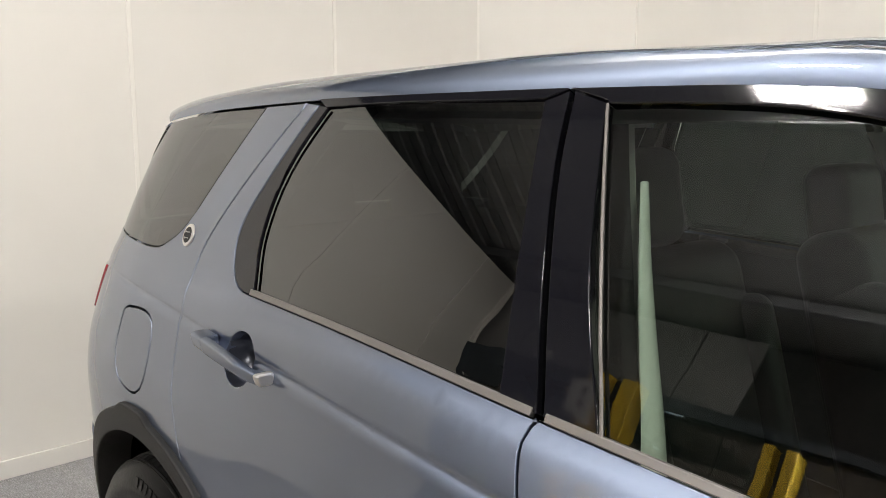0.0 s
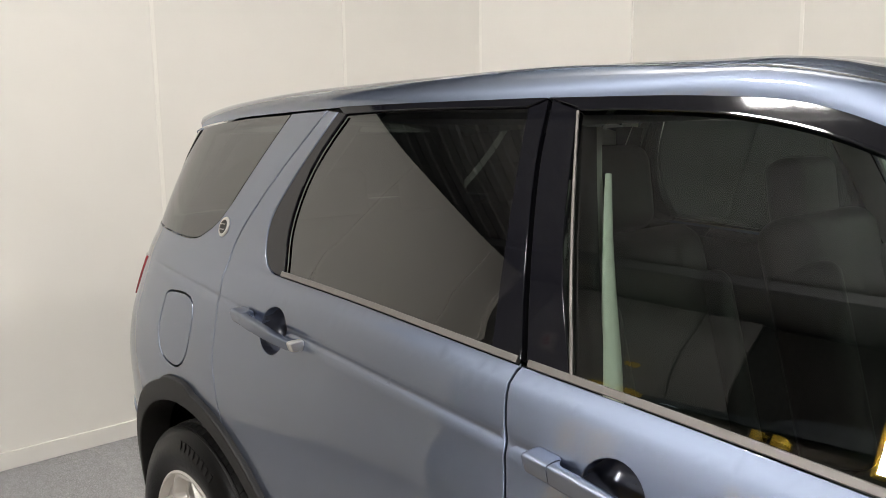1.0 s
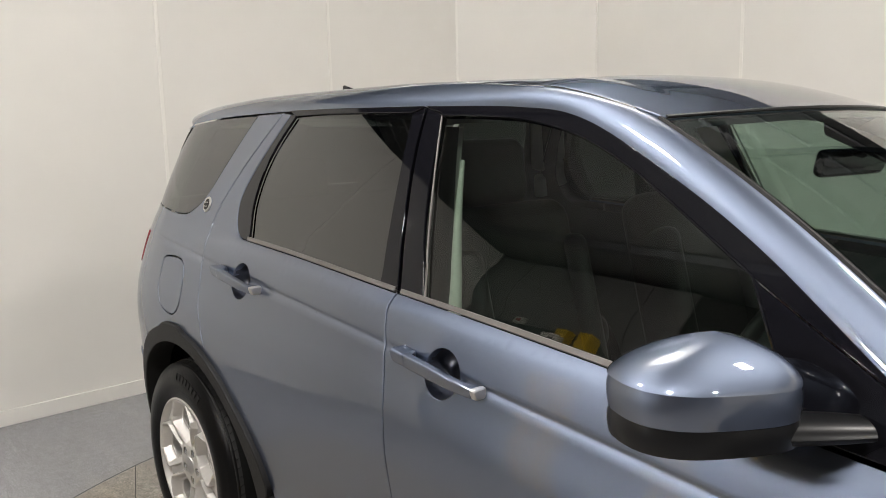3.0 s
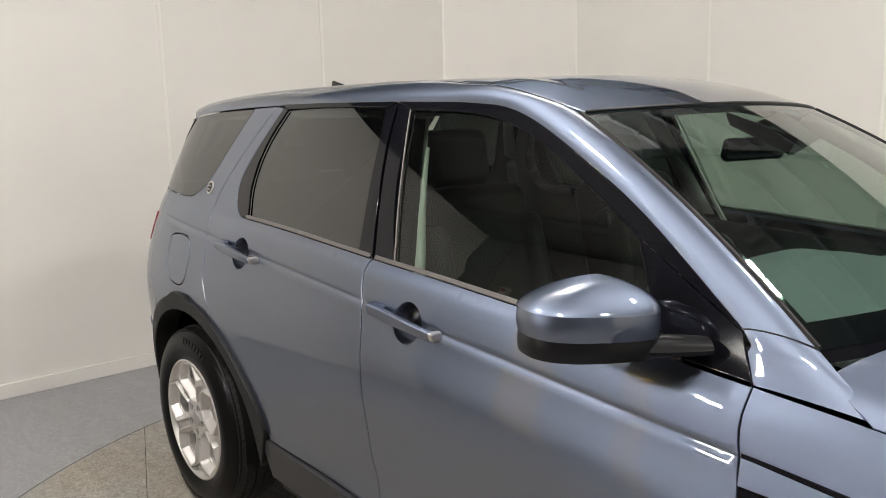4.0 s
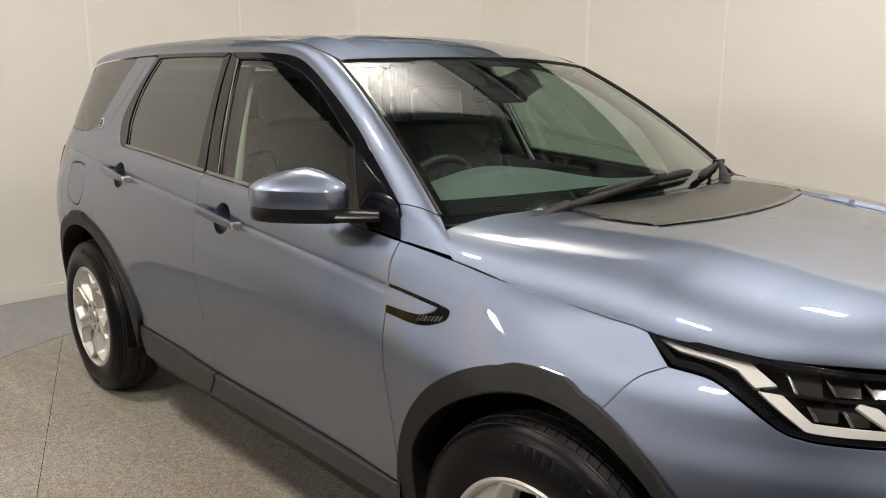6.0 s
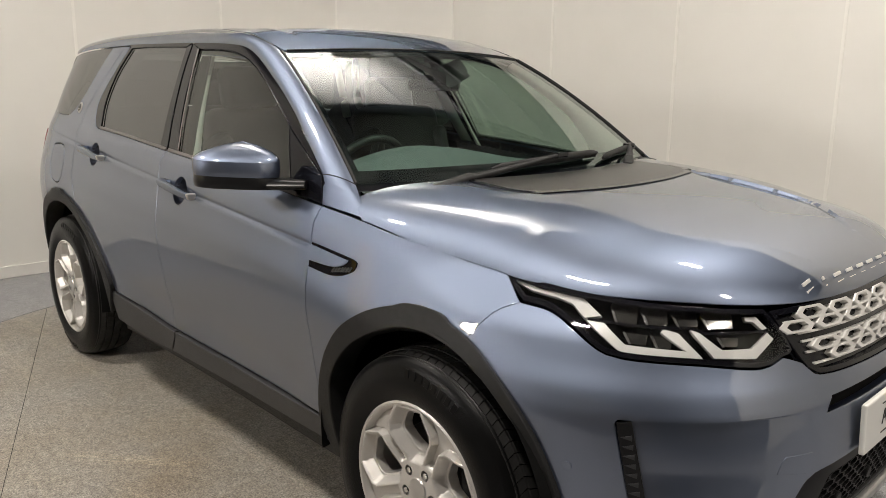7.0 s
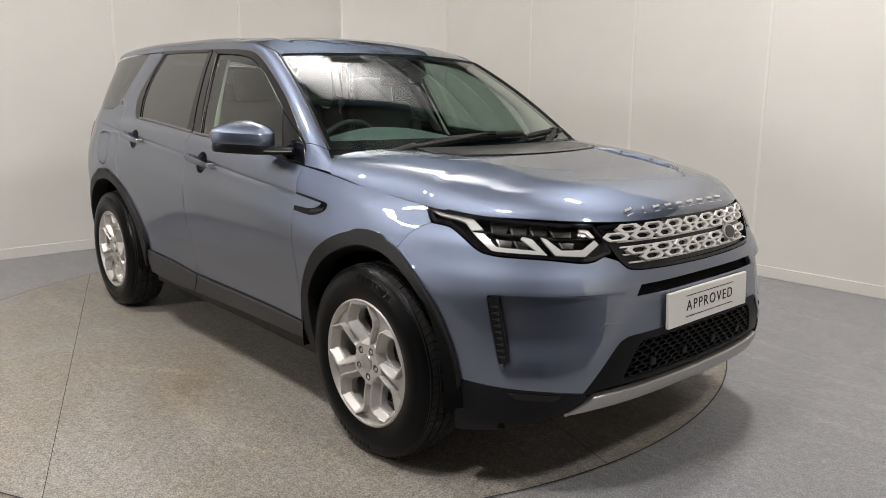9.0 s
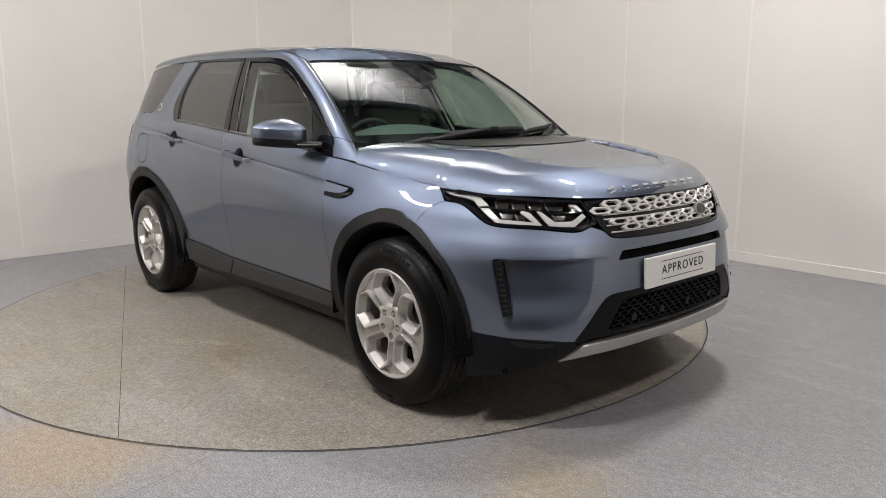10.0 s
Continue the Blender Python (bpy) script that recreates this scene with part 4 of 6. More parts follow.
# ---- bonnet, roof, pillars, windscreen ----
def rim_x(y, k=1.0):
    return BX0 + (BXF - BX0) * np.maximum(k - np.abs(y / BW) ** 3.0, 0) ** (1 / 3.0)


ys = np.concatenate([np.linspace(-0.823, -0.74, 8), np.linspace(-0.72, 0.72, 46), np.linspace(0.74, 0.823, 8)])
front_rim = [(float(rim_x(y, 0.985)), float(y)) for y in ys * 0.995]
back_rim = [(float(screen(u, 1.0)[0]) + 0.022, float(u * 0.79)) for u in np.linspace(1, -1, 21)]
bonnet_loop = outline([(1.045, -0.826)] + [p for p in front_rim if p[0] > 1.08] + [(1.045, 0.826)], [(1.045, 0.826), back_rim[0]], back_rim, [back_rim[-1], (1.045, -0.826)])
cover = [(1.05, -0.455), (1.22, -0.478), (1.30, -0.470)], [(1.30, -0.470), (1.335, -0.455), (1.352, -0.425)], [(1.352, -0.425), (1.388, -0.22), (1.400, 0.0), (1.388, 0.22), (1.352, 0.425)]
cover += tuple([(x, -y) for x, y in e[::-1]] for e in (cover[1], cover[0]))
cover_back = [(float(screen(u, 1.0)[0]) + 0.035, float(u * 0.79)) for u in np.linspace(0.576, -0.576, 15)]
cover_loop = outline(*cover, [(1.05, 0.455), cover_back[0]], cover_back, [cover_back[-1], (1.05, -0.455)])
folds = []
for k in (1, -1):
    xs = np.arange(1.42, 2.02, 0.012)
    folds.append(np.array([(x, k * (float(bonnet_crease(x)) + d)) for d, run in ((-0.005, xs), (0.009, xs[::-1])) for x in run]))
skin("bonnet", bonnet_loop, bonnet, PAINT, car, 0.013, holes=[cover_loop], lines=folds, inset=0.0022)
cover_panel = skin("bonnet_cover", cover_loop, bonnet, COVER, car, 0.03, lift=0.003, inset=0.006, rim=0.005, label="matt black cover at the foot of the windscreen")
gutter = outline(*cover[:4], [(1.30, 0.470), (1.24, 0.476), (1.235, 0.462)], [(1.235, 0.462), (1.295, 0.452), (1.337, 0.412)], [(1.337, 0.412), (1.372, 0.22), (1.383, 0.0), (1.372, -0.22), (1.337, -0.412)],
                 [(1.337, -0.412), (1.290, -0.455), (1.22, -0.462), (1.05, -0.440)], [(1.05, -0.440), (1.05, -0.455)])
skin("cover_lip", gutter, bonnet, BLACK_GLOSS, cover_panel, 0.03, lift=0.0042, inset=0.0, rim=0.001, flange=0.006)


def rail_q(x):
    return 0.80 + 0.185 * step(-0.55, 0.31, x)


roof_edge = [(float(x), float(rail_q(x)) - 0.012) for x in np.linspace(0.308, -2.0, 40)]
roof_loop = outline([(0.315 + 0.105 * (1 - q * q) - 0.003, q) for q in np.linspace(-0.973, 0.973, 21)], roof_edge, [(-2.0, 0.788), (-2.06, 0.0), (-2.0, -0.788)], [(x, -q) for x, q in roof_edge[::-1]], gap=0.05)
skin("roof", roof_loop, roof, PAINT, car, 0.05, flange=0.012)


def resample(p, n):
    d = np.concatenate([[0], np.cumsum(np.linalg.norm(np.diff(p, axis=0), axis=1))])
    return np.stack([np.interp(np.linspace(0, d[-1], n), d, p[:, i]) for i in range(3)], -1)


def strip_curve(legs, n):
    out = [resample(np.array(l), n) for l in legs]
    return np.vstack([o[(1 if i else 0):] for i, o in enumerate(out)])


o2 = spline([(0.857, 1.060), (0.835, 1.11), (0.819, 1.145), (0.587, 1.312), (0.385, 1.427), (0.16, 1.529), (-0.022, 1.558), (-0.325, 1.571), (-0.70, 1.578), (-1.0, 1.580), (-1.40, 1.573), (-1.62, 1.563), (-1.80, 1.552)], 0.015)
o3 = body(o2[:, 0], o2[:, 1])
cut1, cut2, cut3 = np.argmin(abs(o2[:, 1] - 1.145) + 9 * (o2[:, 0] < 0.6)), np.argmin(abs(o2[:, 0] - 0.17)), np.argmin(abs(o2[:, 0] + 0.55))
vs, xs = np.linspace(1, 0, 30), np.linspace(0.30, -0.55, 24)
i1 = np.array([(1.050, -0.822, 1.040), (1.00, -0.80, 1.078), tuple(screen(-1.0, 1.0) + (0.004, -0.004, 0))])
i2 = screen(np.full(30, -1.0), vs) + np.array((0, -0.004, 0.003))
i3 = np.vstack([[i2[-1]], roof(xs, -rail_q(xs))])
i4 = roof(np.linspace(-0.55, -2.0, 40), np.full(40, -0.80))
outer = strip_curve([o3[:cut1 + 1], o3[cut1:cut2 + 1], o3[cut2:cut3 + 1], o3[cut3:]], 24)
inner = strip_curve([i1, i2, i3, i4], 24)
bulge = curve([(0, 0.004), (0.6, 0.010), (1, 0.013), (1.7, 0.012), (2, 0.013), (2.5, 0.018), (3, 0.026), (4, 0.040)])(np.linspace(0, 4, len(outer)))
rows = []
for k in np.linspace(0, 1, 13):
    c = outer * (1 - k) + inner * k
    up = np.array((0.25, -0.62, 0.74)) * bulge[:, None] * (4 * k * (1 - k)) ** 0.75
    rows.append(c + up)
side_rail = np.array(rows)
for right in (True, False):
    g = side_rail.copy()
    if not right:
        g[..., 1] *= -1
    sheet("roof_side_rail", g[:, ::-1] if right else g, PAINT, car, sharp=0)
    ditch = np.vstack([i3[2:], i4[1:]]) * np.array((1, 1 if right else -1, 1))
    tube("roof_ditch", ditch - np.array((0, 0, 0.0005)), 0.0032, SATIN_BLACK, car, n=6)
    tube("pillar_seam", g[:, 23] + np.array((0.0008, 0, 0.0004)), 0.0016, BLACK, car, n=5)

lip = screen(np.linspace(-0.97, 0.97, 40), np.zeros(40)) + np.array((-0.004, 0, 0.005))
tube("roof_lip", lip, 0.004, SATIN_BLACK, car, n=8)
uu, vv = np.meshgrid(np.linspace(-1, 1, 33), np.linspace(0, 1, 21))
sheet("windscreen", screen(uu, vv), CLEAR, car, label="green-tinted windscreen")
# black border printed round the glass
for nm, u0, u1, v0, v1 in (("screen_border", -1, 1, 0.925, 1.03), ("screen_border", -1, -0.965, 0, 1), ("screen_border", 0.965, 1, 0, 1)):
    uu, vv = np.meshgrid(np.linspace(u0, u1, 25), np.linspace(v0, v1, 25))
    sheet(nm, screen(uu, vv) - np.array((0.002, 0, 0.004)), BLACK_GLOSS, car)
uu, vv = np.meshgrid(np.linspace(-1, 1, 33), np.linspace(0, 0.05, 3))
sheet("screen_border", screen(uu, vv + 0.05 * 0) - np.array((0.001, 0, 0.003)), BLACK_GLOSS, car)
for u in (-1.0, 1.0):
    p = screen(np.full(20, u), np.linspace(0, 1, 20)) + np.array((0, 0, 0.003))
    tube("screen_seal", p, 0.006, BLACK, car, n=6)

# tail: gate, rear window, bumper, spoiler, lamps
gate = outline([(-2.30, 0.72), (2 * MID_R + 2.30, 0.72)], [(2 * MID_R + 2.30, 0.72), (2 * MID_R + 2.06, 1.26)], [(2 * MID_R + 2.06, 1.26), (-2.06, 1.26)], [(-2.06, 1.26), (-2.30, 0.72)], gap=0.05)
skin("tailgate", gate, body, PAINT, car, 0.06)
rear_pane = outline([(-2.06, 1.27), (2 * MID_R + 2.06, 1.27)], [(2 * MID_R + 2.06, 1.27), (2 * MID_R + 1.80, 1.545)], [(2 * MID_R + 1.80, 1.545), (-1.80, 1.545)], [(-1.80, 1.545), (-2.06, 1.27)], gap=0.05)
skin("rear_window", rear_pane, body, TINT, car, 0.06)
rb = outline([at_arc(HUB_R, rear_out, 140), at_arc(HUB_R, rear_out, 160), at_arc(HUB_R, rear_out, 178)], [at_arc(HUB_R, rear_out, 178), (-1.90, 0.30)], [(-1.90, 0.30), (2 * MID_R + 1.90, 0.30)],
             [(2 * MID_R + 1.90, 0.30), (2 * MID_R - at_arc(HUB_R, rear_out, 178)[0], 0.38)], [(2 * MID_R - p[0], p[1]) for p in arc(HUB_R, rear_out, 178, 140, 8)], [(2 * MID_R - at_arc(HUB_R, rear_out, 140)[0], at_arc(HUB_R, rear_out, 140)[1]), (2 * MID_R + 2.05, 0.69)], [(2 * MID_R + 2.05, 0.69), (-2.05, 0.69)], [(-2.05, 0.69), at_arc(HUB_R, rear_out, 140)], gap=0.04)
skin("rear_bumper", rb, body, PAINT, car, 0.05, lift=0.006)
for right in (True, False):
    tl = outline([(-1.80, 1.160), (-1.825, 1.10), (-1.86, 1.03)], [(-1.86, 1.03), (-2.08, 1.00)], [(-2.08, 1.00), (-2.08, 1.16)], [(-2.08, 1.16), (-1.80, 1.160)])
    skin("tail_lamp", tl, body, RED_LENS, car, 0.03, lift=0.004, mirror=not right, label="red tail lamp lens")
g = []
for q in np.concatenate([[-1.0], np.linspace(-0.995, 0.995, 31), [1.0]]):
    tip = 0.05 if abs(q) == 1.0 else 1.0
    g.append([(-1.80 + (x + 1.80) * (1 - 0.80 * abs(q) ** 3), q * 0.615, 1.575 - 0.030 * abs(q) ** 2.5 + dz * tip + 0.02 * (1 - abs(q) ** 2)) for x, dz in ((-1.80, 0.004), (-1.92, 0.010), (-2.07, 0.000), (-2.10, -0.012), (-2.07, -0.026), (-1.92, -0.024), (-1.80, -0.020))])
sheet("roof_spoiler", np.array(g)[::-1], PAINT, car, closed=True)
bm = bmesh.new()
box(bm, (0.23, 0.050, 0.07), (-1.545, 0.0, 1.680), bevel=0.012, segments=3)
for v in bm.verts:
    rise = (v.co.z - 1.633) / 0.07
    v.co.x -= 0.10 * max(rise, 0) * (v.co.x + 1.66) / 0.23
    v.co.y *= 1 - 0.6 * max(rise, 0)
    if rise > 0.5:
        v.co.z -= 0.035 * (v.co.x + 1.66) / 0.13
part("roof_aerial", bm, BLACK_GLOSS, car, "black shark-fin aerial")

# ---- the car's nose ----
def mirrored(pts):
    return [(2 * MID_F - a, b) for a, b in reversed(pts)]


def scooped(s, z):
    """The bumper with its two corner scoops pressed in."""
    p = body(s, z)
    t = np.where(np.asarray(s) > MID_F, 2 * MID_F - np.asarray(s), np.asarray(s))
    slant = 0.20 * (0.60 - np.asarray(z))
    deep = step(1.908 + slant, 1.932 + slant, t) * step(2.36, 2.02, t) * step(0.430, 0.600, z) * step(0.722, 0.710, z)
    lip = 0.003 * step(0.80, 0.76, z) * step(0.69, 0.73, z) * step(1.9, 2.2, t)
    d = np.stack([p[..., 0] - 1.2, p[..., 1], 0 * p[..., 2]], -1)
    d /= np.linalg.norm(d, axis=-1)[..., None]
    return p - d * (0.042 * deep - lip)[..., None]


top = [(1.646, 0.918), (1.735, 0.910), (1.80, 0.878), (1.845, 0.850), (1.90, 0.836), (2.06, 0.828), (2.20, 0.815), (2.262, 0.832)]
chin = [at_arc(HUB_F, front_out, 8), (1.93, 0.420), (2.07, 0.412), (2.185, 0.397)]
intake_side = [(2.185, 0.397), (2.245, 0.480), (2.310, 0.560), (2.36, 0.573)]
half_seam = SEAM_FB[::-1]
grille_low = [(2.262, 0.832), (2.315, 0.815), (2.345, 0.790), (2.40, 0.781), (2.58, 0.777)]
bumper_loop = outline(half_seam, top, grille_low + [(MID_F, 0.775)], [(MID_F, 0.775)] + mirrored(grille_low), mirrored(top), mirrored(half_seam),
                      [(2 * MID_F - a, b) for a, b in arc(HUB_F, front_out, 71, 8, 20)], mirrored(chin), mirrored(intake_side), [(2 * MID_F - 2.36, 0.573), (MID_F, 0.578), (2.36, 0.573)], intake_side[::-1], chin[::-1], arc(HUB_F, front_out, 8, 71, 20))
slot_loop = outline([(2.372, 0.700), (2.392, 0.731), (2.43, 0.736), (MID_F, 0.738), (2 * MID_F - 2.43, 0.736), (2 * MID_F - 2.392, 0.731), (2 * MID_F - 2.372, 0.700)], [(2 * MID_F - 2.372, 0.700), (MID_F, 0.702), (2.372, 0.700)])
def scoop_ring(t0, t1, z0, z1):
    a = [(t0 + 0.20 * (0.60 - z0), z0), (t1, z0), (t1, z1), (t0 + 0.20 * (0.60 - z1), z1)]
    return outline(*[(a[i], a[(i + 1) % 4]) for i in range(4)], gap=0.010)


folds = [scoop_ring(1.908, 2.35, 0.440, 0.722), scoop_ring(1.920, 2.32, 0.515, 0.716), scoop_ring(1.932, 2.30, 0.600, 0.710)]
folds += [np.stack([2 * MID_F - f[:, 0], f[:, 1]], -1) for f in folds]
bumper = skin("front_bumper", bumper_loop, scooped, PAINT, car, 0.015, holes=[slot_loop], lines=folds, inset=0.0012)
skin("bumper_slot", shrunk(slot_loop, -0.01), body, DARK, bumper, 0.03, lift=-0.028, flange=0.004, label="black air slot above the plate")
eye = outline([(2.232, 0.588), (2.240, 0.606), (2.252, 0.623)], [(2.252, 0.623), (2.323, 0.622)], [(2.323, 0.622), (2.318, 0.600), (2.308, 0.578)], [(2.308, 0.578), (2.232, 0.588)])
skin("tow_eye_cover", eye, scooped, PAINT, bumper, 0.02, lift=0.0012, flange=0.002, inset=0.0, rim=0.001)
for k in (1, -1):
    for s, z in ((2.10, 0.470), (1.80, 0.60)):
        q = ellipse(s if k > 0 else 2 * MID_F - s, z, 0.010, 0.010, 16)
        skin("parking_sensor", q, scooped, PAINT, bumper, 0.008, lift=0.002, flange=0.002, inset=0, rim=0.0008)
    # narrow slit with a saw-tooth edge in each scoop
    line = [(1.893, 0.714), (1.922, 0.717)], [(1.922, 0.717), (1.952, 0.560), (1.958, 0.508)], [(1.958, 0.508), (1.932, 0.500)], [(1.932, 0.500), (1.914, 0.60), (1.893, 0.714)]
    lp = outline(*line)
    if k < 0:
        lp = outline(*[mirrored(e) for e in line])
    slit = skin("corner_slit", lp, body, SATIN_BLACK, bumper, 0.02, lift=-0.002, flange=0.02, inset=0, rim=0.001)
    for i in range(9):
        z = 0.525 + i * 0.020
        s0 = 1.953 - 0.165 * (z - 0.52)
        tri = np.array([(s0 - 0.024, z), (s0 - 0.002, z - 0.0055), (s0 - 0.002, z + 0.0055)])
        if k < 0:
            tri = np.stack([2 * MID_F - tri[:, 0], tri[:, 1]], -1)[::-1]
        skin("slit_tooth", tri, body, SILL, slit, 0.05, lift=0.0005, flange=0.003, inset=0, rim=0.0005)

# black lower valance, lower intake, skid plate
low = outline(chin, [(2.185, 0.397), (2.20, 0.372), (2.12, 0.318)], [(2.12, 0.318), (1.93, 0.250), (1.78, 0.215)], [(1.78, 0.215), at_arc(HUB_F, front_in, -4), at_arc(HUB_F, front_out, 8)])
for k in (False, True):
    v = skin("lower_valance", low, body, VALANCE, car, 0.03, lift=0.002, mirror=k, flange=0.05, rim=0.004)
    pocket = outline([(1.955, 0.408), (2.115, 0.398)], [(2.115, 0.398), (2.095, 0.380), (1.985, 0.384)], [(1.985, 0.384), (1.955, 0.408)])
    skin("valance_pocket", pocket, body, BLACK_GLOSS, v, 0.02, lift=0.004, mirror=k, flange=0.002, inset=0)
surround = outline([(MID_F, 0.575), (2.36, 0.571)], intake_side[::-1], [(2.185, 0.397), (2.215, 0.384), (2.30, 0.400), (MID_F, 0.392)],
                   [(MID_F, 0.392)] + mirrored([(2.185, 0.397), (2.215, 0.384), (2.30, 0.400)]), mirrored(intake_side[::-1]), [(2 * MID_F - 2.36, 0.571), (MID_F, 0.575)])
mesh_half = [(2.415, 0.545), (2.385, 0.525), (2.335, 0.428), (2.345, 0.412)]
mesh_loop = outline([(MID_F, 0.548), (2.415, 0.545)], mesh_half, [(2.345, 0.412), (MID_F, 0.404)], [(MID_F, 0.404)] + mirrored([(2.345, 0.412)])[:1], mirrored(mesh_half), [(2 * MID_F - 2.415, 0.545), (MID_F, 0.548)])
intake = skin("lower_intake", surround, body, DEEP_BLACK, car, 0.02, lift=-0.006, holes=[mesh_loop], flange=0.03, inset=0.0, rim=0.004, label="black lower air intake")
skin("intake_back", shrunk(mesh_loop, -0.01), body, DARK, intake, 0.04, lift=-0.045, flange=0.002)
cell_faces = [f for a in range(6) for f in ((6 + a, 6 + (a + 1) % 6, 18 + (a + 1) % 6, 18 + a), (18 + a, 18 + (a + 1) % 6, 12 + (a + 1) % 6, 12 + a))]
for r in range(9):
    for c in range(21):
        s = 2.32 + 0.0480 * c + (0.0240 if r % 2 else 0)
        z = 0.412 + 0.0168 * r
        if not inside(mesh_loop, np.array([(s, z)]))[0]:
            continue
        hv = np.array([(s + 0.0310 * rad * math.cos(math.pi / 3 * a), z + 0.0108 * rad * math.sin(math.pi / 3 * a), lift)
                       for rad in (1.0, 0.82) for lift in (0.0, 1.0) for a in range(6)])
        pv = body(hv[:, 0], hv[:, 1])
        pv[:, 0] -= np.where(hv[:, 2] > 0.5, 0.010, 0.030)
        link("honeycomb_cell", pv, cell_faces, DEEP_BLACK, intake, False, 0)
for s in (2.47, 2.66, 2 * MID_F - 2.66, 2 * MID_F - 2.47):
    skin("parking_sensor", ellipse(s, 0.455, 0.014, 0.014, 18), body, BLACK, intake, 0.01, lift=-0.003, flange=0.02, inset=0)
skid = outline([(2.130, 0.318), (2.205, 0.362), (2.28, 0.380), (MID_F, 0.373)], [(MID_F, 0.373)] + mirrored([(2.130, 0.318), (2.205, 0.362), (2.28, 0.380)]), mirrored([(MID_F, 0.325), (2.32, 0.330), (2.130, 0.318)][::-1])[::-1][::-1], [(MID_F, 0.325), (2.32, 0.330), (2.130, 0.318)])
skin("skid_plate", skid, body, SATIN, car, 0.03, lift=0.008, flange=0.06, rim=0.006, label="satin silver skid plate under the bumper")

# grille: two bands of silver hexagons in a black frame
g_side = [(2.252, 0.926), (2.275, 0.880), (2.315, 0.823), (2.350, 0.794), (2.40, 0.785), (2.58, 0.781)]
grille_loop = outline([(MID_F, 0.934), (2.50, 0.934), (2.252, 0.926)], g_side + [(MID_F, 0.779)], [(MID_F, 0.779)] + mirrored(g_side), [(2 * MID_F - 2.252, 0.926), (2 * MID_F - 2.50, 0.934), (MID_F, 0.934)])
grille = skin("grille", grille_loop, body, BLACK_GLOSS, car, 0.025, lift=-0.012, flange=0.03, inset=0, rim=0.004, label="black grille with silver hexagon inserts")
frame_in = shrunk(grille_loop, 0.010)
skin("grille_frame", grille_loop, body, BLACK_GLOSS, grille, 0.05, holes=[frame_in[::-1]], lift=0.001, flange=0.02, inset=0.0, rim=0.002)


def hexagon(sc, zc):
    """A long hexagonal ring with a deep hollow."""
    v, f = [], []
    shape = [(-1, 0), (-0.62, 1), (0.62, 1), (1, 0), (0.62, -1), (-0.62, -1)]
    for k, (w, h, lift) in enumerate(((0.0590, 0.0140, -0.012), (0.0585, 0.0136, 0.001), (0.0560, 0.0122, 0.0035), (0.0350, 0.0082, 0.0025), (0.0315, 0.0064, -0.016))):
        for a, b in shape:
            v.append((sc + w * a, zc + h * b, lift))
    v = np.array(v)
    p = body(v[:, 0], v[:, 1])
    q = body(v[:, 0], v[:, 1] + 1e-3) - p
    r = body(v[:, 0] + 1e-3, v[:, 1]) - p
    n = np.cross(r, q)
    n /= np.linalg.norm(n, axis=1)[:, None]
    p = p + n * v[:, 2][:, None]
    for k in range(4):
        for a in range(6):
            b = (a + 1) % 6
            f.append((k * 6 + b, k * 6 + a, k * 6 + 6 + a, k * 6 + 6 + b))
    return link("hexagon_ring", p, f, BRIGHT, grille, True, 20)


for zc, shift in ((0.914, 0.0), (0.890, 0.5), (0.846, 0.25), (0.822, 0.75), (0.800, 0.25)):
    for k in range(-5, 6):
        s = MID_F + (k + shift - 0.25) * 0.118
        if inside(shrunk(grille_loop, 0.012), np.array([(s - 0.024, zc), (s + 0.024, zc)])).all() and not (zc == 0.800):
            hexagon(s, zc)
for zc, half in ((0.927, 0.43), (0.902, 0.44), (0.876, 0.44), (0.858, 0.43), (0.834, 0.42), (0.808, 0.40)):
    lp = outline([(MID_F - half, zc - 0.0022), (MID_F + half, zc - 0.0022)], [(MID_F + half, zc - 0.0022), (MID_F + half, zc + 0.0022)], [(MID_F + half, zc + 0.0022), (MID_F - half, zc + 0.0022)], [(MID_F - half, zc + 0.0022), (MID_F - half, zc - 0.0022)])
    skin("grille_bar", lp, body, BRIGHT, grille, 0.05, lift=-0.006, flange=0.006, inset=0, rim=0.0006)
oval = skin("oval_badge", ellipse(2.985, 0.846, 0.046, 0.026, 30), body, SATIN, grille, 0.02, lift=0.010, flange=0.012, inset=0, label="plain silver and dark oval badge")
skin("oval_face", ellipse(2.985, 0.846, 0.039, 0.021, 30), body, COVER, oval, 0.02, lift=0.012, flange=0.003, inset=0)

# plain bars where the bonnet is lettered
def on_bonnet(x, y):
    """A place on the bonnet and the turn of a flat thing that leans on it there, facing ahead."""
    e = 1e-3
    p, du, dv = [Vector(q) for q in (bonnet(x, y), bonnet(x + e, y) - bonnet(x - e, y), bonnet(x, y + e) - bonnet(x, y - e))]
    n, u = (du.cross(dv).normalized() + Vector((0.75, 0, 0))).normalized(), dv.normalized()
    u = (u - n * u.dot(n)).normalized()
    return p, n, Matrix((u, n.cross(u), n)).transposed().to_4x4()


for i in range(9):
    y = -0.318 + i * 0.0705
    run = np.linspace(1.95, float(rim_x(y, 0.985)), 60)
    p, n, m = on_bonnet(float(run[np.argmin(abs(bonnet(run, y)[:, 2] - 0.962))]), y)
    for up in (-0.0105, 0.0105):
        block("bonnet_mark", (0.010 if i == 1 else 0.038, 0.0085, 0.004), p + m.to_3x3() @ Vector((0, up, 0.001)), LETTER, car, 0.0010, m)

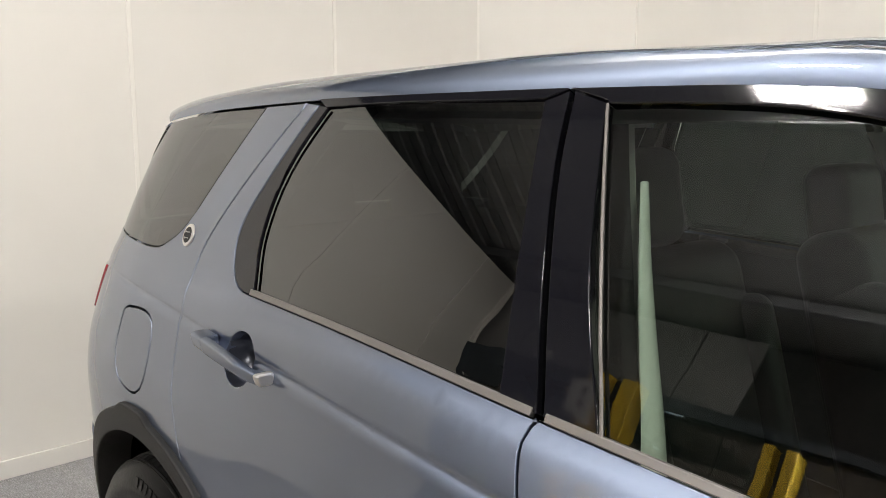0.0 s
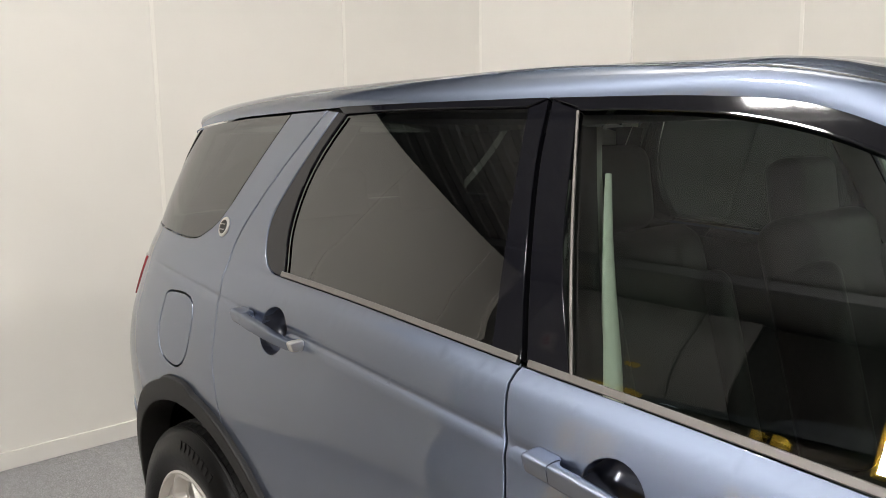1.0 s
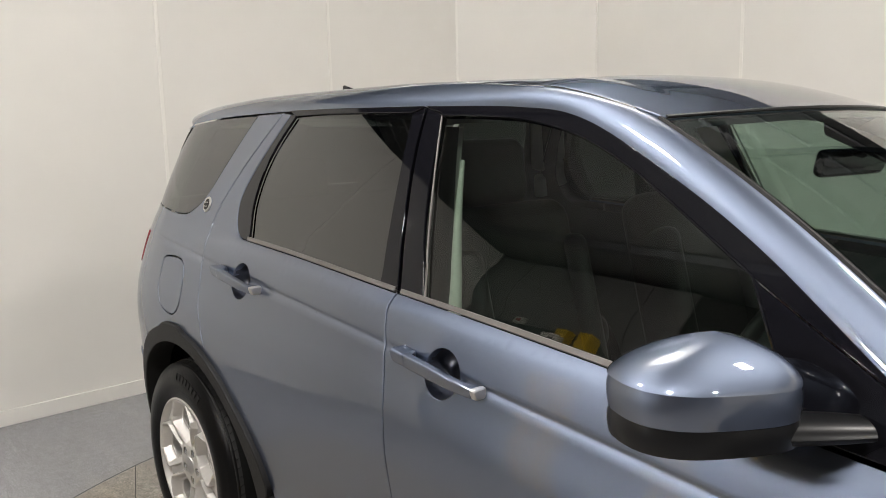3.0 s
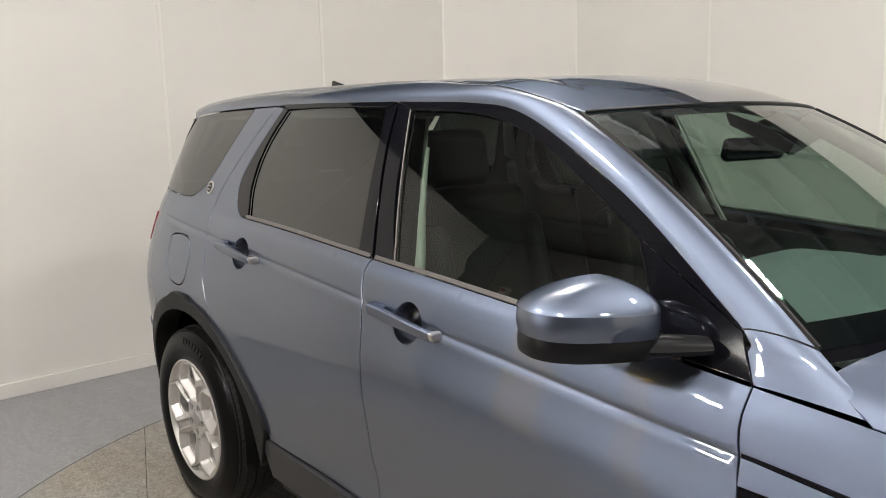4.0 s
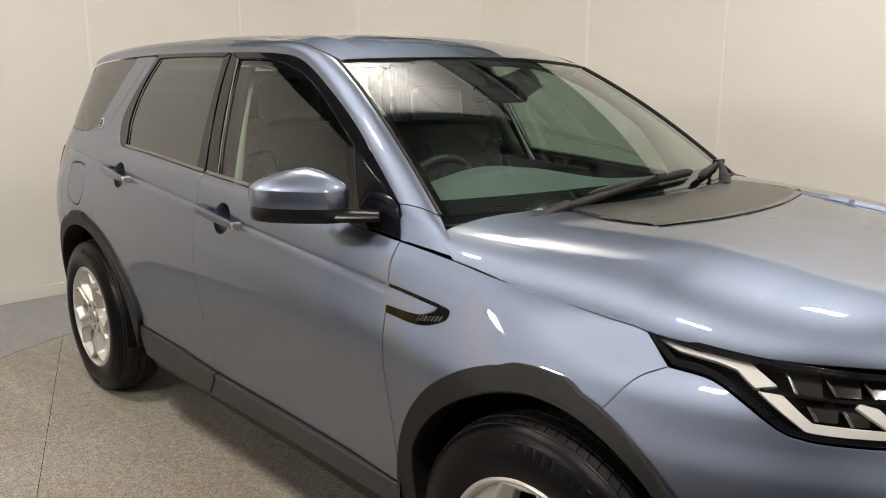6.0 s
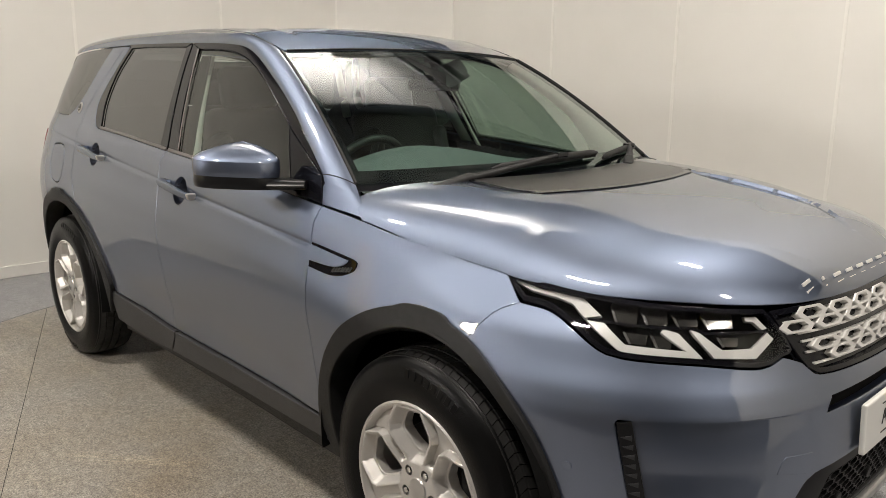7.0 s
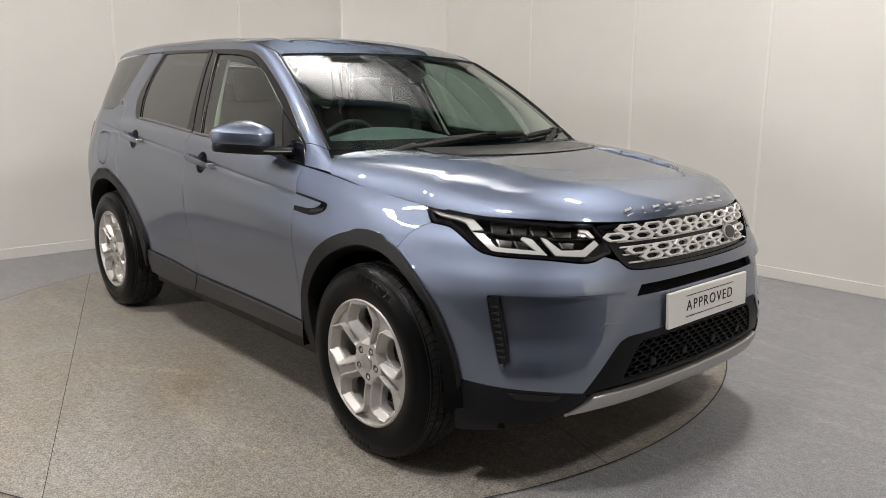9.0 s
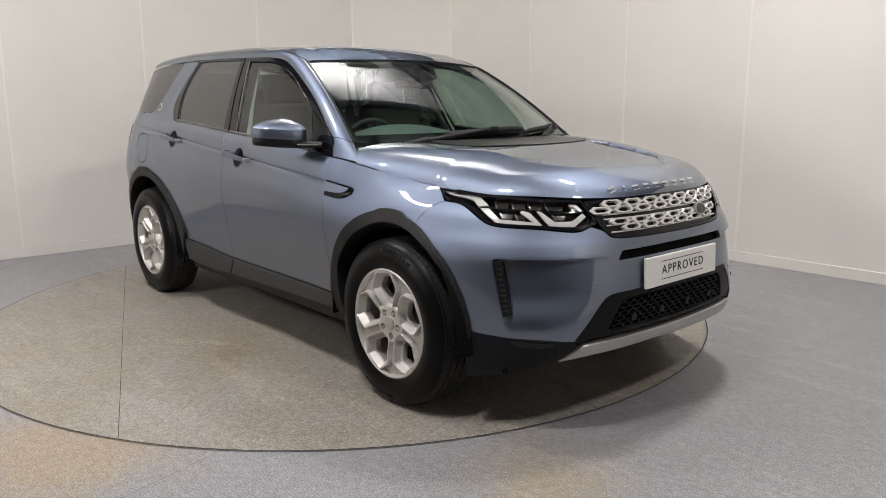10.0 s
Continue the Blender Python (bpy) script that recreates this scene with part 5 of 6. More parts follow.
# plate, white, with its word
pl = new("front_plate")
pl.parent = car
tagged(pl, "white show plate reading APPROVED")
pm = pose(2.215, 0.0, 0.632, 90, 0, 90) @ pose(0, 0, 0, -3, 0, 0)
block("plate_board", (0.533, 0.125, 0.014), (0, 0, 0), PLATE, pl, 0.004)
for y in (0.038, -0.036):
    block("plate_line", (0.32, 0.0022, 0.002), (0.0, y, 0.0075), INK, pl, 0)
txt = bpy.data.curves.new("word", "FONT")
txt.body, txt.size, txt.align_x, txt.align_y, txt.extrude, txt.space_character = "APPROVED", 0.053, "CENTER", "CENTER", 0.0006, 1.28
word = new("plate_word", txt)
me = bpy.data.meshes.new_from_object(word)
bpy.data.objects.remove(word)
me.materials.clear()
me.materials.append(INK)
word = new("plate_word", me)
word.parent = pl
word.matrix_basis = pose(0, 0.001, 0.008)
pl.matrix_basis = pm

# headlamps
LAMP_TOP = [(1.580, 0.972), (1.755, 0.957), (1.937, 0.945), (2.10, 0.937), (2.232, 0.931)]
LAMP_END = [(2.232, 0.931), (2.262, 0.895), (2.288, 0.846), (2.262, 0.836)]
LAMP_LOW = [(2.262, 0.836), (2.200, 0.820), (2.06, 0.833), (1.90, 0.841), (1.850, 0.853), (1.805, 0.882), (1.735, 0.914), (1.655, 0.922)]
LAMP_SIDE = [(1.655, 0.922), (1.615, 0.945), (1.580, 0.972)]
lamp_loop = outline(LAMP_TOP, LAMP_END, LAMP_LOW, LAMP_SIDE)
inner_loop = shrunk(lamp_loop, 0.009)
GREY_LENS = material("smoked_reflector", (0.13, 0.125, 0.118), 0.16, metal=0.9, spread=0.2, scale=25)
for k in (False, True):
    hl = skin("headlamp", lamp_loop, body, BLACK_GLOSS, car, 0.03, holes=[inner_loop[::-1]], lift=0.002, flange=0.05, inset=0.001, mirror=k, label="black headlamp with white light guides")
    skin("lamp_bowl", lamp_loop, body, DARK, hl, 0.03, lift=-0.045, flange=0.003, mirror=k)
    skin("lamp_lens", shrunk(lamp_loop, 0.007), body, LENS, hl, 0.025, lift=0.003, flange=0.004, mirror=k, inset=0, label="clear lens")

    def piece(name, pts, mat, lift, deep=0.01, closed=False):
        return skin(name, outline(*[[pts[i], pts[(i + 1) % len(pts)]] for i in range(len(pts))], gap=0.012), body, mat, hl, 0.012, lift=lift, flange=deep, mirror=k, inset=0, rim=0.0015)

    piece("light_guide", [(1.600, 0.962), (1.70, 0.951), (1.755, 0.951), (1.803, 0.946), (1.850, 0.919), (1.812, 0.913), (1.780, 0.935), (1.74, 0.942), (1.66, 0.948)], DRL, -0.010)
    piece("light_guide", [(1.818, 0.908), (1.858, 0.905), (1.905, 0.866), (2.040, 0.857), (1.985, 0.895), (1.99, 0.900), (2.022, 0.893), (2.072, 0.843), (1.897, 0.851)], DRL, -0.008)
    piece("light_guide", [(2.050, 0.900), (2.066, 0.896), (2.118, 0.858), (2.190, 0.857), (2.236, 0.886), (2.249, 0.873), (2.197, 0.838), (2.098, 0.844)], DRL, -0.008)
    piece("light_guide", [(2.185, 0.922), (2.215, 0.920), (2.238, 0.896), (2.226, 0.894), (2.206, 0.912), (2.188, 0.914)], DRL, -0.010)
    piece("cover_strip", [(1.82, 0.911), (1.98, 0.904), (2.05, 0.904), (2.085, 0.894), (2.235, 0.892), (2.235, 0.889), (2.085, 0.891), (2.05, 0.901), (1.98, 0.901), (1.82, 0.908)], BLACK_GLOSS, -0.006)
    for a, b, z0, z1 in ((1.875, 1.935, 0.912, 0.940), (1.945, 2.005, 0.912, 0.938), (2.015, 2.075, 0.910, 0.934), (2.085, 2.160, 0.903, 0.930), (1.905, 1.955, 0.872, 0.894), (1.965, 2.010, 0.866, 0.890), (2.115, 2.165, 0.866, 0.886)):
        piece("reflector", [(a, z1), (b, z1 - 0.003), (b - 0.004, z0), (a + 0.012, z0 + 0.002)], GREY_LENS, -0.020, 0.02)
        piece("reflector_rib", [(a - 0.003, z1), (a + 0.001, z1), (a + 0.013, z0), (a + 0.009, z0)], CHROME, -0.016, 0.02)

# wing vents
for k in (False, True):
    vb = outline([(0.864, 0.952), (1.011, 0.938), (1.065, 0.932), (1.081, 0.926)], [(1.081, 0.926), (1.076, 0.906), (1.030, 0.885), (0.985, 0.878), (0.95, 0.878)], [(0.95, 0.878), (0.872, 0.884)], [(0.872, 0.884), (0.864, 0.952)])
    vent = skin("wing_vent", vb, body, BLACK_GLOSS, car, 0.02, lift=0.004, flange=0.02, mirror=k, inset=0, label="black wing vent with a silver blade")
    vs = outline([(0.866, 0.945), (0.95, 0.936), (1.046, 0.926)], [(1.046, 0.926), (1.03, 0.914), (0.995, 0.903), (0.95, 0.901)], [(0.95, 0.901), (0.869, 0.903)], [(0.869, 0.903), (0.866, 0.945)])
    skin("vent_blade", vs, body, PAINT, vent, 0.02, lift=0.009, flange=0.008, mirror=k, inset=0.0)
    for i in range(7):
        s = 0.985 + i * 0.012
        q = np.array([(s, 0.886 + 0.002 * i), (s + 0.005, 0.886 + 0.002 * i), (s + 0.014, 0.900 + 0.002 * i), (s + 0.009, 0.900 + 0.002 * i)])
        skin("vent_rib", q, body, SILL, vent, 0.05, lift=0.007, flange=0.004, mirror=k, inset=0, rim=0.0005)

# dark inside of the engine bay, body and floor
block("engine_bay", (1.05, 1.30, 0.60), (1.45, 0, 0.60), DARK, car, 0.05)
block("underbody", (3.9, 1.56, 0.10), (0.0, 0, 0.30), DARK, car, 0.03)
block("rear_floor", (0.75, 1.40, 0.40), (-1.75, 0, 0.50), DARK, car, 0.05)

# ---- door mirrors and wipers ----
def mirror_shell(z0, z1, mat, name, parent, swell, dome):
    """A slice of the mirror's shell; dome: closes over the top, highest towards its outer end."""
    c = np.array((0.624, -0.990, 0.0))
    out_dir = np.array((-0.42, -0.91, 0)) / math.hypot(0.42, 0.91)
    fwd = np.array((-out_dir[1], out_dir[0], 0))
    rows = []
    for v in np.linspace(0, 1, 16):
        f = v
        r = max((1 - v ** 1.6), 0.0) ** 0.70 + 0.004 if dome else 0.985 + 0.02 * math.sin(math.pi * v)
        ring = []
        for a in np.linspace(0, 2 * math.pi, 44, endpoint=False):
            ca, sa = math.cos(a), math.sin(a)
            lx = 0.130 * np.sign(ca) * abs(ca) ** 0.66 * r * swell - 0.022 * f * dome
            ly = (0.085 if sa > 0 else 0.078) * np.sign(sa) * abs(sa) ** 0.80 * r * swell - 0.010 * f * dome
            p = c + out_dir * lx - fwd * ly * -1
            z = z0 + (z1 - z0) * f
            ring.append((p[0], p[1], z + 0.068 * lx - 0.009))
        rows.append(ring)
    return sheet(name, np.array(rows), mat, parent, closed=True, sharp=60)


mir = new("door_mirror")
mir.parent = doors[True][0]
tagged(mir, "blue-grey door mirror on a black foot")
mirror_shell(1.1945, 1.251, PAINT, "mirror_cap", mir, 0.99, 1)
mirror_shell(1.150, 1.196, PAINT, "mirror_band", mir, 0.995, 0)
mirror_shell(1.149, 1.114, SATIN_BLACK, "mirror_foot", mir, 0.985, 0)
mirror_shell(1.115, 1.106, SATIN_BLACK, "mirror_base", mir, 0.965, 1)
tube("mirror_arm", [(0.650, -0.965, 1.114), (0.70, -0.915, 1.113), (0.742, -0.868, 1.112), (0.772, -0.838, 1.112)], [0.046, 0.044, 0.040, 0.034], SATIN_BLACK, mir, n=14, flat=0.42)
block("mirror_glass", (0.004, 0.16, 0.062), (0.572, -0.975, 1.170), MIRROR, mir, 0.001, pose(0, 0, 0, 0, 0, -22))

for start, end, foot, grip in (((-0.44, 0.990), (0.325, 0.952), (-0.665, 1.045), 0.55), ((0.33, 0.985), (0.88, 0.950), (0.50, 1.030), 0.72)):
    wp = new("wiper")
    wp.parent = car
    tagged(wp, "black windscreen wiper")
    n = 20
    k = np.linspace(0, 1, n)
    p = screen(start[0] + (end[0] - start[0]) * k, start[1] + (end[1] - start[1]) * k - 0.010 * np.sin(math.pi * k)) + np.array((0.012, 0, 0.018))
    tube("wiper_blade", p, list(0.0105 * np.minimum(1, np.minimum(k, 1 - k) * 9 + 0.35)), BLACK, wp, n=8, flat=1.35)
    tube("rubber_edge", p - np.array((0.006, 0, 0.013)), 0.003, RUBBER, wp, n=6)
    hold = p[int(grip * n)]
    root = screen(*foot) + np.array((0.030, 0, 0.020))
    mid = root * 0.45 + hold * 0.55 + np.array((0.008, 0, 0.006))
    tube("wiper_arm", spline([root, mid, hold + np.array((0.004, 0, 0.012))], 0.02), list(np.linspace(0.019, 0.0085, len(spline([root, mid, hold], 0.02)))), BLACK, wp, n=10, flat=0.75)
    back = root + (root - mid) * 0.28 - np.array((0, 0, 0.006))
    tube("arm_cap", spline([back, root + (back - root) * 0.4, root, root * 0.75 + mid * 0.25 + np.array((0, 0, 0.004))], 0.012), 0.020 if grip > 0.6 else 0.021, BLACK, wp, n=12, flat=0.72)
    block("blade_clip", (0.022, 0.060, 0.018), hold + np.array((0.003, 0, 0.010)), BLACK_GLOSS, wp, 0.005)
bm = box(bmesh.new(), (0.11, 0.07, 0.020), (0, 0, 0), None, 0.008, 3)
bmesh.ops.transform(bm, matrix=pose(0.975, 0.700, 1.108, 0, 8, 28), verts=bm.verts)
part("cowl_corner", bm, BLACK, car, "black plastic cowl corner")

# ---- inside the car ----
uu, qq = np.meshgrid(np.linspace(0.30, -1.75, 24), np.linspace(-0.97, 0.97, 21))
sheet("headlining", roof(uu, qq) - np.array((0, 0, 0.045)), LINING, car, label="grey cloth headlining")
for right in (True, False):
    m = not right
    skin("door_trim", front_door_loop, body, DASH, doors[right][0], 0.06, lift=-0.075, flange=0.004, mirror=m)
    skin("door_trim", rear_door_loop, body, DASH, doors[right][1], 0.06, lift=-0.075, flange=0.004, mirror=m)
    skin("quarter_trim", quarter_loop, body, DASH, car, 0.06, lift=-0.075, flange=0.004, mirror=m)
    sg = -1 if right else 1
    # pale pillar trims
    for line, r, flat in (([(-0.205, 1.44), (-0.172, 1.34), (-0.130, 1.22), (-0.085, 1.09)], 0.016, 0.60), ([(-1.10, 1.54), (-1.16, 1.38), (-1.20, 1.22)], 0.05, 0.7)):
        q = spline(line, 0.04)
        p = body(q[:, 0], q[:, 1])
        p[:, 1] += 0.065
        if not right:
            p[:, 1] *= -1
        tube("pillar_trim", p, list(np.linspace(0.35 if r < 0.03 else 0.8, 1.0, len(p)) * r), CREAM, car, "pale pillar trim", n=10, flat=flat)
    # door pillar: pale inner face, dark back
    for nm, deep, mat in (("pillar_panel", 0.085, CREAM), ("pillar_back", 0.070, BLACK)):
        rows = []
        for x0, z in ((-0.262, 1.52), (-0.228, 1.43), (-0.190, 1.33), (-0.150, 1.22), (-0.110, 1.12)):
            rows.append([tuple(body(x0 - d, z) + np.array((0, deep + 0.010 * math.sin(d / 0.085 * math.pi), 0))) for d in (0.0, 0.02, 0.045, 0.07, 0.085)])
        g = np.array(rows) * np.array((1, sg * -1, 1))
        sheet(nm, g, mat, car)
    # windscreen pillar: a broad pale sweep down to the dashboard
    v = np.linspace(0.0, 0.97, 14)
    front = screen(np.full(14, 0.955), v) - np.array((0.012, 0.0, 0.012))
    q = resample(np.array([(0.25, 0, 1.475), (0.42, 0, 1.372), (0.560, 0, 1.270), (0.625, 0, 1.160), (0.665, 0, 1.080)]), 14)
    back = body(q[:, 0], q[:, 2]) * np.array((1, -1, 1)) - np.array((0, 0.045, 0))
    g = np.array([front * (1 - k) + back * k - np.array((0, 0.018, 0)) * math.sin(math.pi * k) for k in np.linspace(0, 1, 7)]) * np.array((1, sg, 1))
    sheet("windscreen_pillar_trim", g, CREAM, car, "pale windscreen pillar trim")


def cushion(name, size, at, turn, mat, parent, puff=0.06):
    bm = box(bmesh.new(), size, (0, 0, 0), None, min(size) * 0.42, 5)
    for v in bm.verts:
        v.co.x += puff * size[0] * math.cos(v.co.y / size[1] * math.pi)
    bmesh.ops.transform(bm, matrix=Matrix.Translation(at) @ turn, verts=bm.verts)
    return part(name, bm, mat, parent, sharp=60)


def front_seat(y, dx, dz):
    s = new("front_seat")
    s.parent = car
    tagged(s, "black leather front seat with headrest")
    cushion("seat_cushion", (0.52, 0.50, 0.16), (-0.02 + dx, y, 0.66), pose(0, 0, 0, 0, -6, 0), CLOTH, s)
    cushion("backrest", (0.15, 0.50, 0.66), (-0.36 + dx, y, 0.98), pose(0, 0, 0, 0, -14, 0), CLOTH, s)
    for e in (-0.21, 0.21):
        cushion("side_bolster", (0.17, 0.09, 0.50), (-0.33 + dx, y + e, 0.95), pose(0, 0, 0, 0, -14, 0), CLOTH, s)
    for i in range(7):
        block("seat_pleat", (0.012, 0.30, 0.036), (-0.265 + dx - i * 0.0112, y, 0.84 + i * 0.045), CLOTH, s, 0.005, pose(0, 0, 0, 0, -14, 0))
    cushion("headrest", (0.10, 0.27, 0.19), (-0.475 + dx, y, 1.375 + dz), pose(0, 0, 0, 0, -8, 0), CLOTH, s)
    for e in (-0.06, 0.06):
        tube("headrest_post", [(-0.435 + dx, y + e, 1.25), (-0.46 + dx, y + e, 1.33 + dz)], 0.007, CHROME, s, n=6)
    return s


front_seat(-0.36, 0.05, 0.015)
front_seat(0.36, 0.17, -0.025)
bench = new("rear_bench")
bench.parent = car
tagged(bench, "black leather rear bench seat")
cushion("seat_cushion", (0.50, 1.28, 0.16), (-0.95, 0, 0.66), pose(0, 0, 0, 0, -5, 0), CLOTH, bench)
cushion("backrest", (0.15, 1.28, 0.62), (-1.27, 0, 0.98), pose(0, 0, 0, 0, -16, 0), CLOTH, bench)
for y in (-0.42, 0.0, 0.42):
    cushion("headrest", (0.09, 0.26, 0.16), (-1.39, y, 1.34), pose(0, 0, 0, 0, -8, 0), CLOTH, bench)

# dashboard
prof = [(1.06, 1.080), (0.95, 1.088), (0.88, 1.091), (0.80, 1.093), (0.77, 1.094), (0.75, 1.094), (0.73, 1.094), (0.70, 1.094), (0.66, 1.090), (0.60, 1.070), (0.575, 1.035), (0.58, 0.95), (0.62, 0.80), (0.66, 0.60), (0.66, 0.42)]
g = []
for x, z in prof:
    row = []
    for y in np.linspace(-0.72, 0.72, 49):
        hood = math.exp(-((y + 0.30) / 0.42) ** 2) * step(0.98, 0.66, x) * step(0.90, 1.0, z)
        ridge = 0.012 * math.exp(-((x - 0.74) / 0.02) ** 2)
        row.append((x - 0.02 * hood - 0.05 * (abs(y) / 0.72) ** 3 * (x > 0.9), y, z + 0.105 * hood + ridge))
    g.append(row)
sheet("dashboard", np.array(g), DASH_TOP, car, label="dark grey soft-touch dashboard", sharp=50)
block("instrument_screen", (0.012, 0.30, 0.12), (0.580, -0.345, 1.075), BLACK_GLOSS, car, 0.004, pose(0, 0, 0, 0, -15, 0))
block("centre_screen", (0.015, 0.27, 0.15), (0.570, 0.0, 1.00), BLACK_GLOSS, car, 0.005, pose(0, 0, 0, 0, -12, 0))
block("centre_console", (0.75, 0.22, 0.34), (0.28, 0, 0.55), DASH, car, 0.03)
sw = new("steering_wheel")
sw.parent = car
tagged(sw, "black leather steering wheel")
a = np.linspace(0, 2 * math.pi, 49)
t = pose(0.42, -0.345, 1.045, 0, -66, 0)
ring = np.array([tuple(t @ Vector((0.185 * math.cos(k), 0.185 * math.sin(k), 0))) for k in a])
tube("wheel_rim", ring, 0.016, CLOTH, sw, n=10)
for k in (0.0, math.pi, -math.pi / 2):
    tube("wheel_spoke", [tuple(t @ Vector((0.05 * math.cos(k + math.pi / 2), 0.05 * math.sin(k + math.pi / 2), 0))), tuple(t @ Vector((0.18 * math.cos(k + math.pi / 2), 0.18 * math.sin(k + math.pi / 2), 0)))], 0.016, DASH, sw, n=8, flat=0.6)
part("wheel_boss", box(bmesh.new(), (0.13, 0.15, 0.05), (0, 0, 0.0), None, 0.02), DASH, sw).matrix_basis = t
tube("steering_column", [tuple(t @ Vector((0, 0, -0.01))), tuple(t @ Vector((0, 0, -0.22)))], 0.035, DASH, sw, n=12)

# rear-view mirror and sensor pod behind the top of the windscreen
pod = new("mirror_pod")
pod.parent = car
tagged(pod, "black rear-view mirror and sensor pod")
g = []
for v in np.linspace(0.02, 0.24, 8):
    w = 0.24 * (1 - 2.6 * (v - 0.02)) if v < 0.2 else 0.10
    row = [screen(u, v) - np.array((0.012, 0, 0.012)) - np.array((0.05, 0, 0.045)) * math.cos(u / w * math.pi / 2) for u in np.linspace(-w, w, 13)]
    g.append(row)
sheet("sensor_cover", np.array(g), BLACK, pod)
bm = box(bmesh.new(), (0.035, 0.24, 0.065), (0, 0, 0), None, 0.016, 3)
bmesh.ops.transform(bm, matrix=pose(0.41, 0.02, 1.418, 0, 12, -12), verts=bm.verts)
part("mirror_head", bm, BLACK_GLOSS, pod)
tube("mirror_stalk", [(0.47, 0.0, 1.47), (0.43, 0.02, 1.435)], 0.012, BLACK, pod, n=8)

# ---- wheels ----
def build_wheel():
    w = new("wheel")
    w.parent = car
    # tyre: y = 0 is the outer face, the car lies at +y
    prof = [(0.236, 0.030), (0.243, 0.012), (0.262, 0.003), (0.285, 0.0), (0.310, 0.002), (0.316, 0.006), (0.335, 0.010), (0.352, 0.022), (0.362, 0.036)]
    prof += [(0.3575, 0.050), (0.3580, 0.118), (0.3575, 0.186), (0.360, 0.203), (0.350, 0.215), (0.310, 0.233), (0.262, 0.230), (0.236, 0.205)]
    tyre = sheet("tyre", revolve(prof, 120), RUBBER, w, closed=True, sharp=30)
    # tread: five ribs of slanted blocks
    tv, tf = [], []
    for y0, y1, slant, top in ((0.030, 0.062, 0.35, 0.3655), (0.0665, 0.097, -0.25, 0.3690), (0.1025, 0.1335, 0.25, 0.3695), (0.139, 0.1695, -0.25, 0.3690), (0.174, 0.206, 0.35, 0.3655)):
        n = 80
        for k in range(n):
            a0 = 2 * math.pi * k / n
            half = 2 * math.pi / n * 0.455
            b = len(tv)
            for r in (0.350, top):
                for y, sh in ((y0, -slant), (y1, slant)):
                    for d in (-half, half):
                        a = a0 + d + sh * 0.045
                        rr = r - (0.006 if (y == 0.030 or y == 0.206) and r == top else 0)
                        tv.append((rr * math.cos(a), y, rr * math.sin(a)))
            tf += [(b + 4, b + 5, b + 7, b + 6), (b, b + 4, b + 6, b + 2), (b + 1, b + 3, b + 7, b + 5), (b, b + 1, b + 5, b + 4), (b + 2, b + 6, b + 7, b + 3)]
    tagged(link("tread", tv, tf, TREAD, tyre, False, 0), kind="stuff")
    # raised plain marks where the sidewall is lettered
    for a0 in (62, 242):
        for k in range(8):
            mk = part("sidewall_mark", box(bmesh.new(), (0.026, 0.003, 0.016), (0.322, 0.006, 0), pose(0, 0, 0, 0, 0, 12), 0.001, 1), RUBBER, tyre)
            mk.matrix_basis = pose(0, 0, 0, 0, -(a0 + 4.6 * k), 0)
    rim = new("rim")
    rim.parent = w
    lip = [(0.2395, 0.040), (0.2435, 0.022), (0.2430, 0.012), (0.2375, 0.008), (0.2325, 0.010), (0.2290, 0.018), (0.222, 0.034), (0.214, 0.075), (0.205, 0.19)]
    sheet("barrel", revolve(lip, 96), ALLOY, rim, closed=True)
    # one cast face: five hexagonal pockets with a hole at the bottom, ribs round them and a channel between
    dish = curve([(0.0, 0.024), (0.045, 0.024), (0.075, 0.024), (0.12, 0.015), (0.17, 0.008), (0.215, 0.009), (0.238, 0.013)])
    pocket = [(0.072, 0.024), (0.148, 0.079), (0.166, 0.080), (0.223, 0.048)]
    WAY = 97

    def to_pocket(a, b):
        """Distance outside the nearest pocket (minus: inside)."""
        r = np.hypot(a, b)
        ang = np.arctan2(b, a) - radians(WAY)
        ang = (ang + math.pi / 5) % (2 * math.pi / 5) - math.pi / 5
        u, v = r * np.cos(ang), np.abs(r * np.sin(ang))
        d = np.maximum(pocket[0][0] - u, u - pocket[-1][0])
        for (u0, v0), (u1, v1) in zip(pocket, pocket[1:]):
            h = math.hypot(u1 - u0, v1 - v0)
            d = np.maximum(d, ((v - v0) * (u1 - u0) - (u - u0) * (v1 - v0)) / h)
        return d

    def face(a, b):
        a, b = np.asarray(a, float), np.asarray(b, float)
        r, d = np.hypot(a, b), to_pocket(a, b)
        y = dish(r) + 0.032 * np.clip(-d / 0.014, 0, 1) + 0.0012 * np.clip((0.0015 - np.abs(d - 0.0015)) / 0.0015, 0, 1)
        y = y + 0.022 * np.clip((d - 0.0075) / 0.0030, 0, 1) * step(0.080, 0.100, r) * step(0.2335, 0.2285, r)
        return np.stack([a, y, b], -1)

    def ring_at(off):
        """The pocket's outline moved out by off."""
        full = pocket + [(u, -v) for u, v in pocket[::-1]]
        n, out = len(full), []
        for i in range(n):
            a, b, c = [np.array(full[(i + k) % n]) for k in (-1, 0, 1)]
            e, f = (b - a) / np.linalg.norm(b - a), (c - b) / np.linalg.norm(c - b)
            ne, nf = np.array((-e[1], e[0])), np.array((-f[1], f[0]))
            out.append(tuple(b + off * (ne + nf) / (1 + ne.dot(nf))))
        return out + out[:1]

    def turned(pts, deg):
        c, s = math.cos(radians(deg)), math.sin(radians(deg))
        return [(x * c - y * s, x * s + y * c) for x, y in pts]

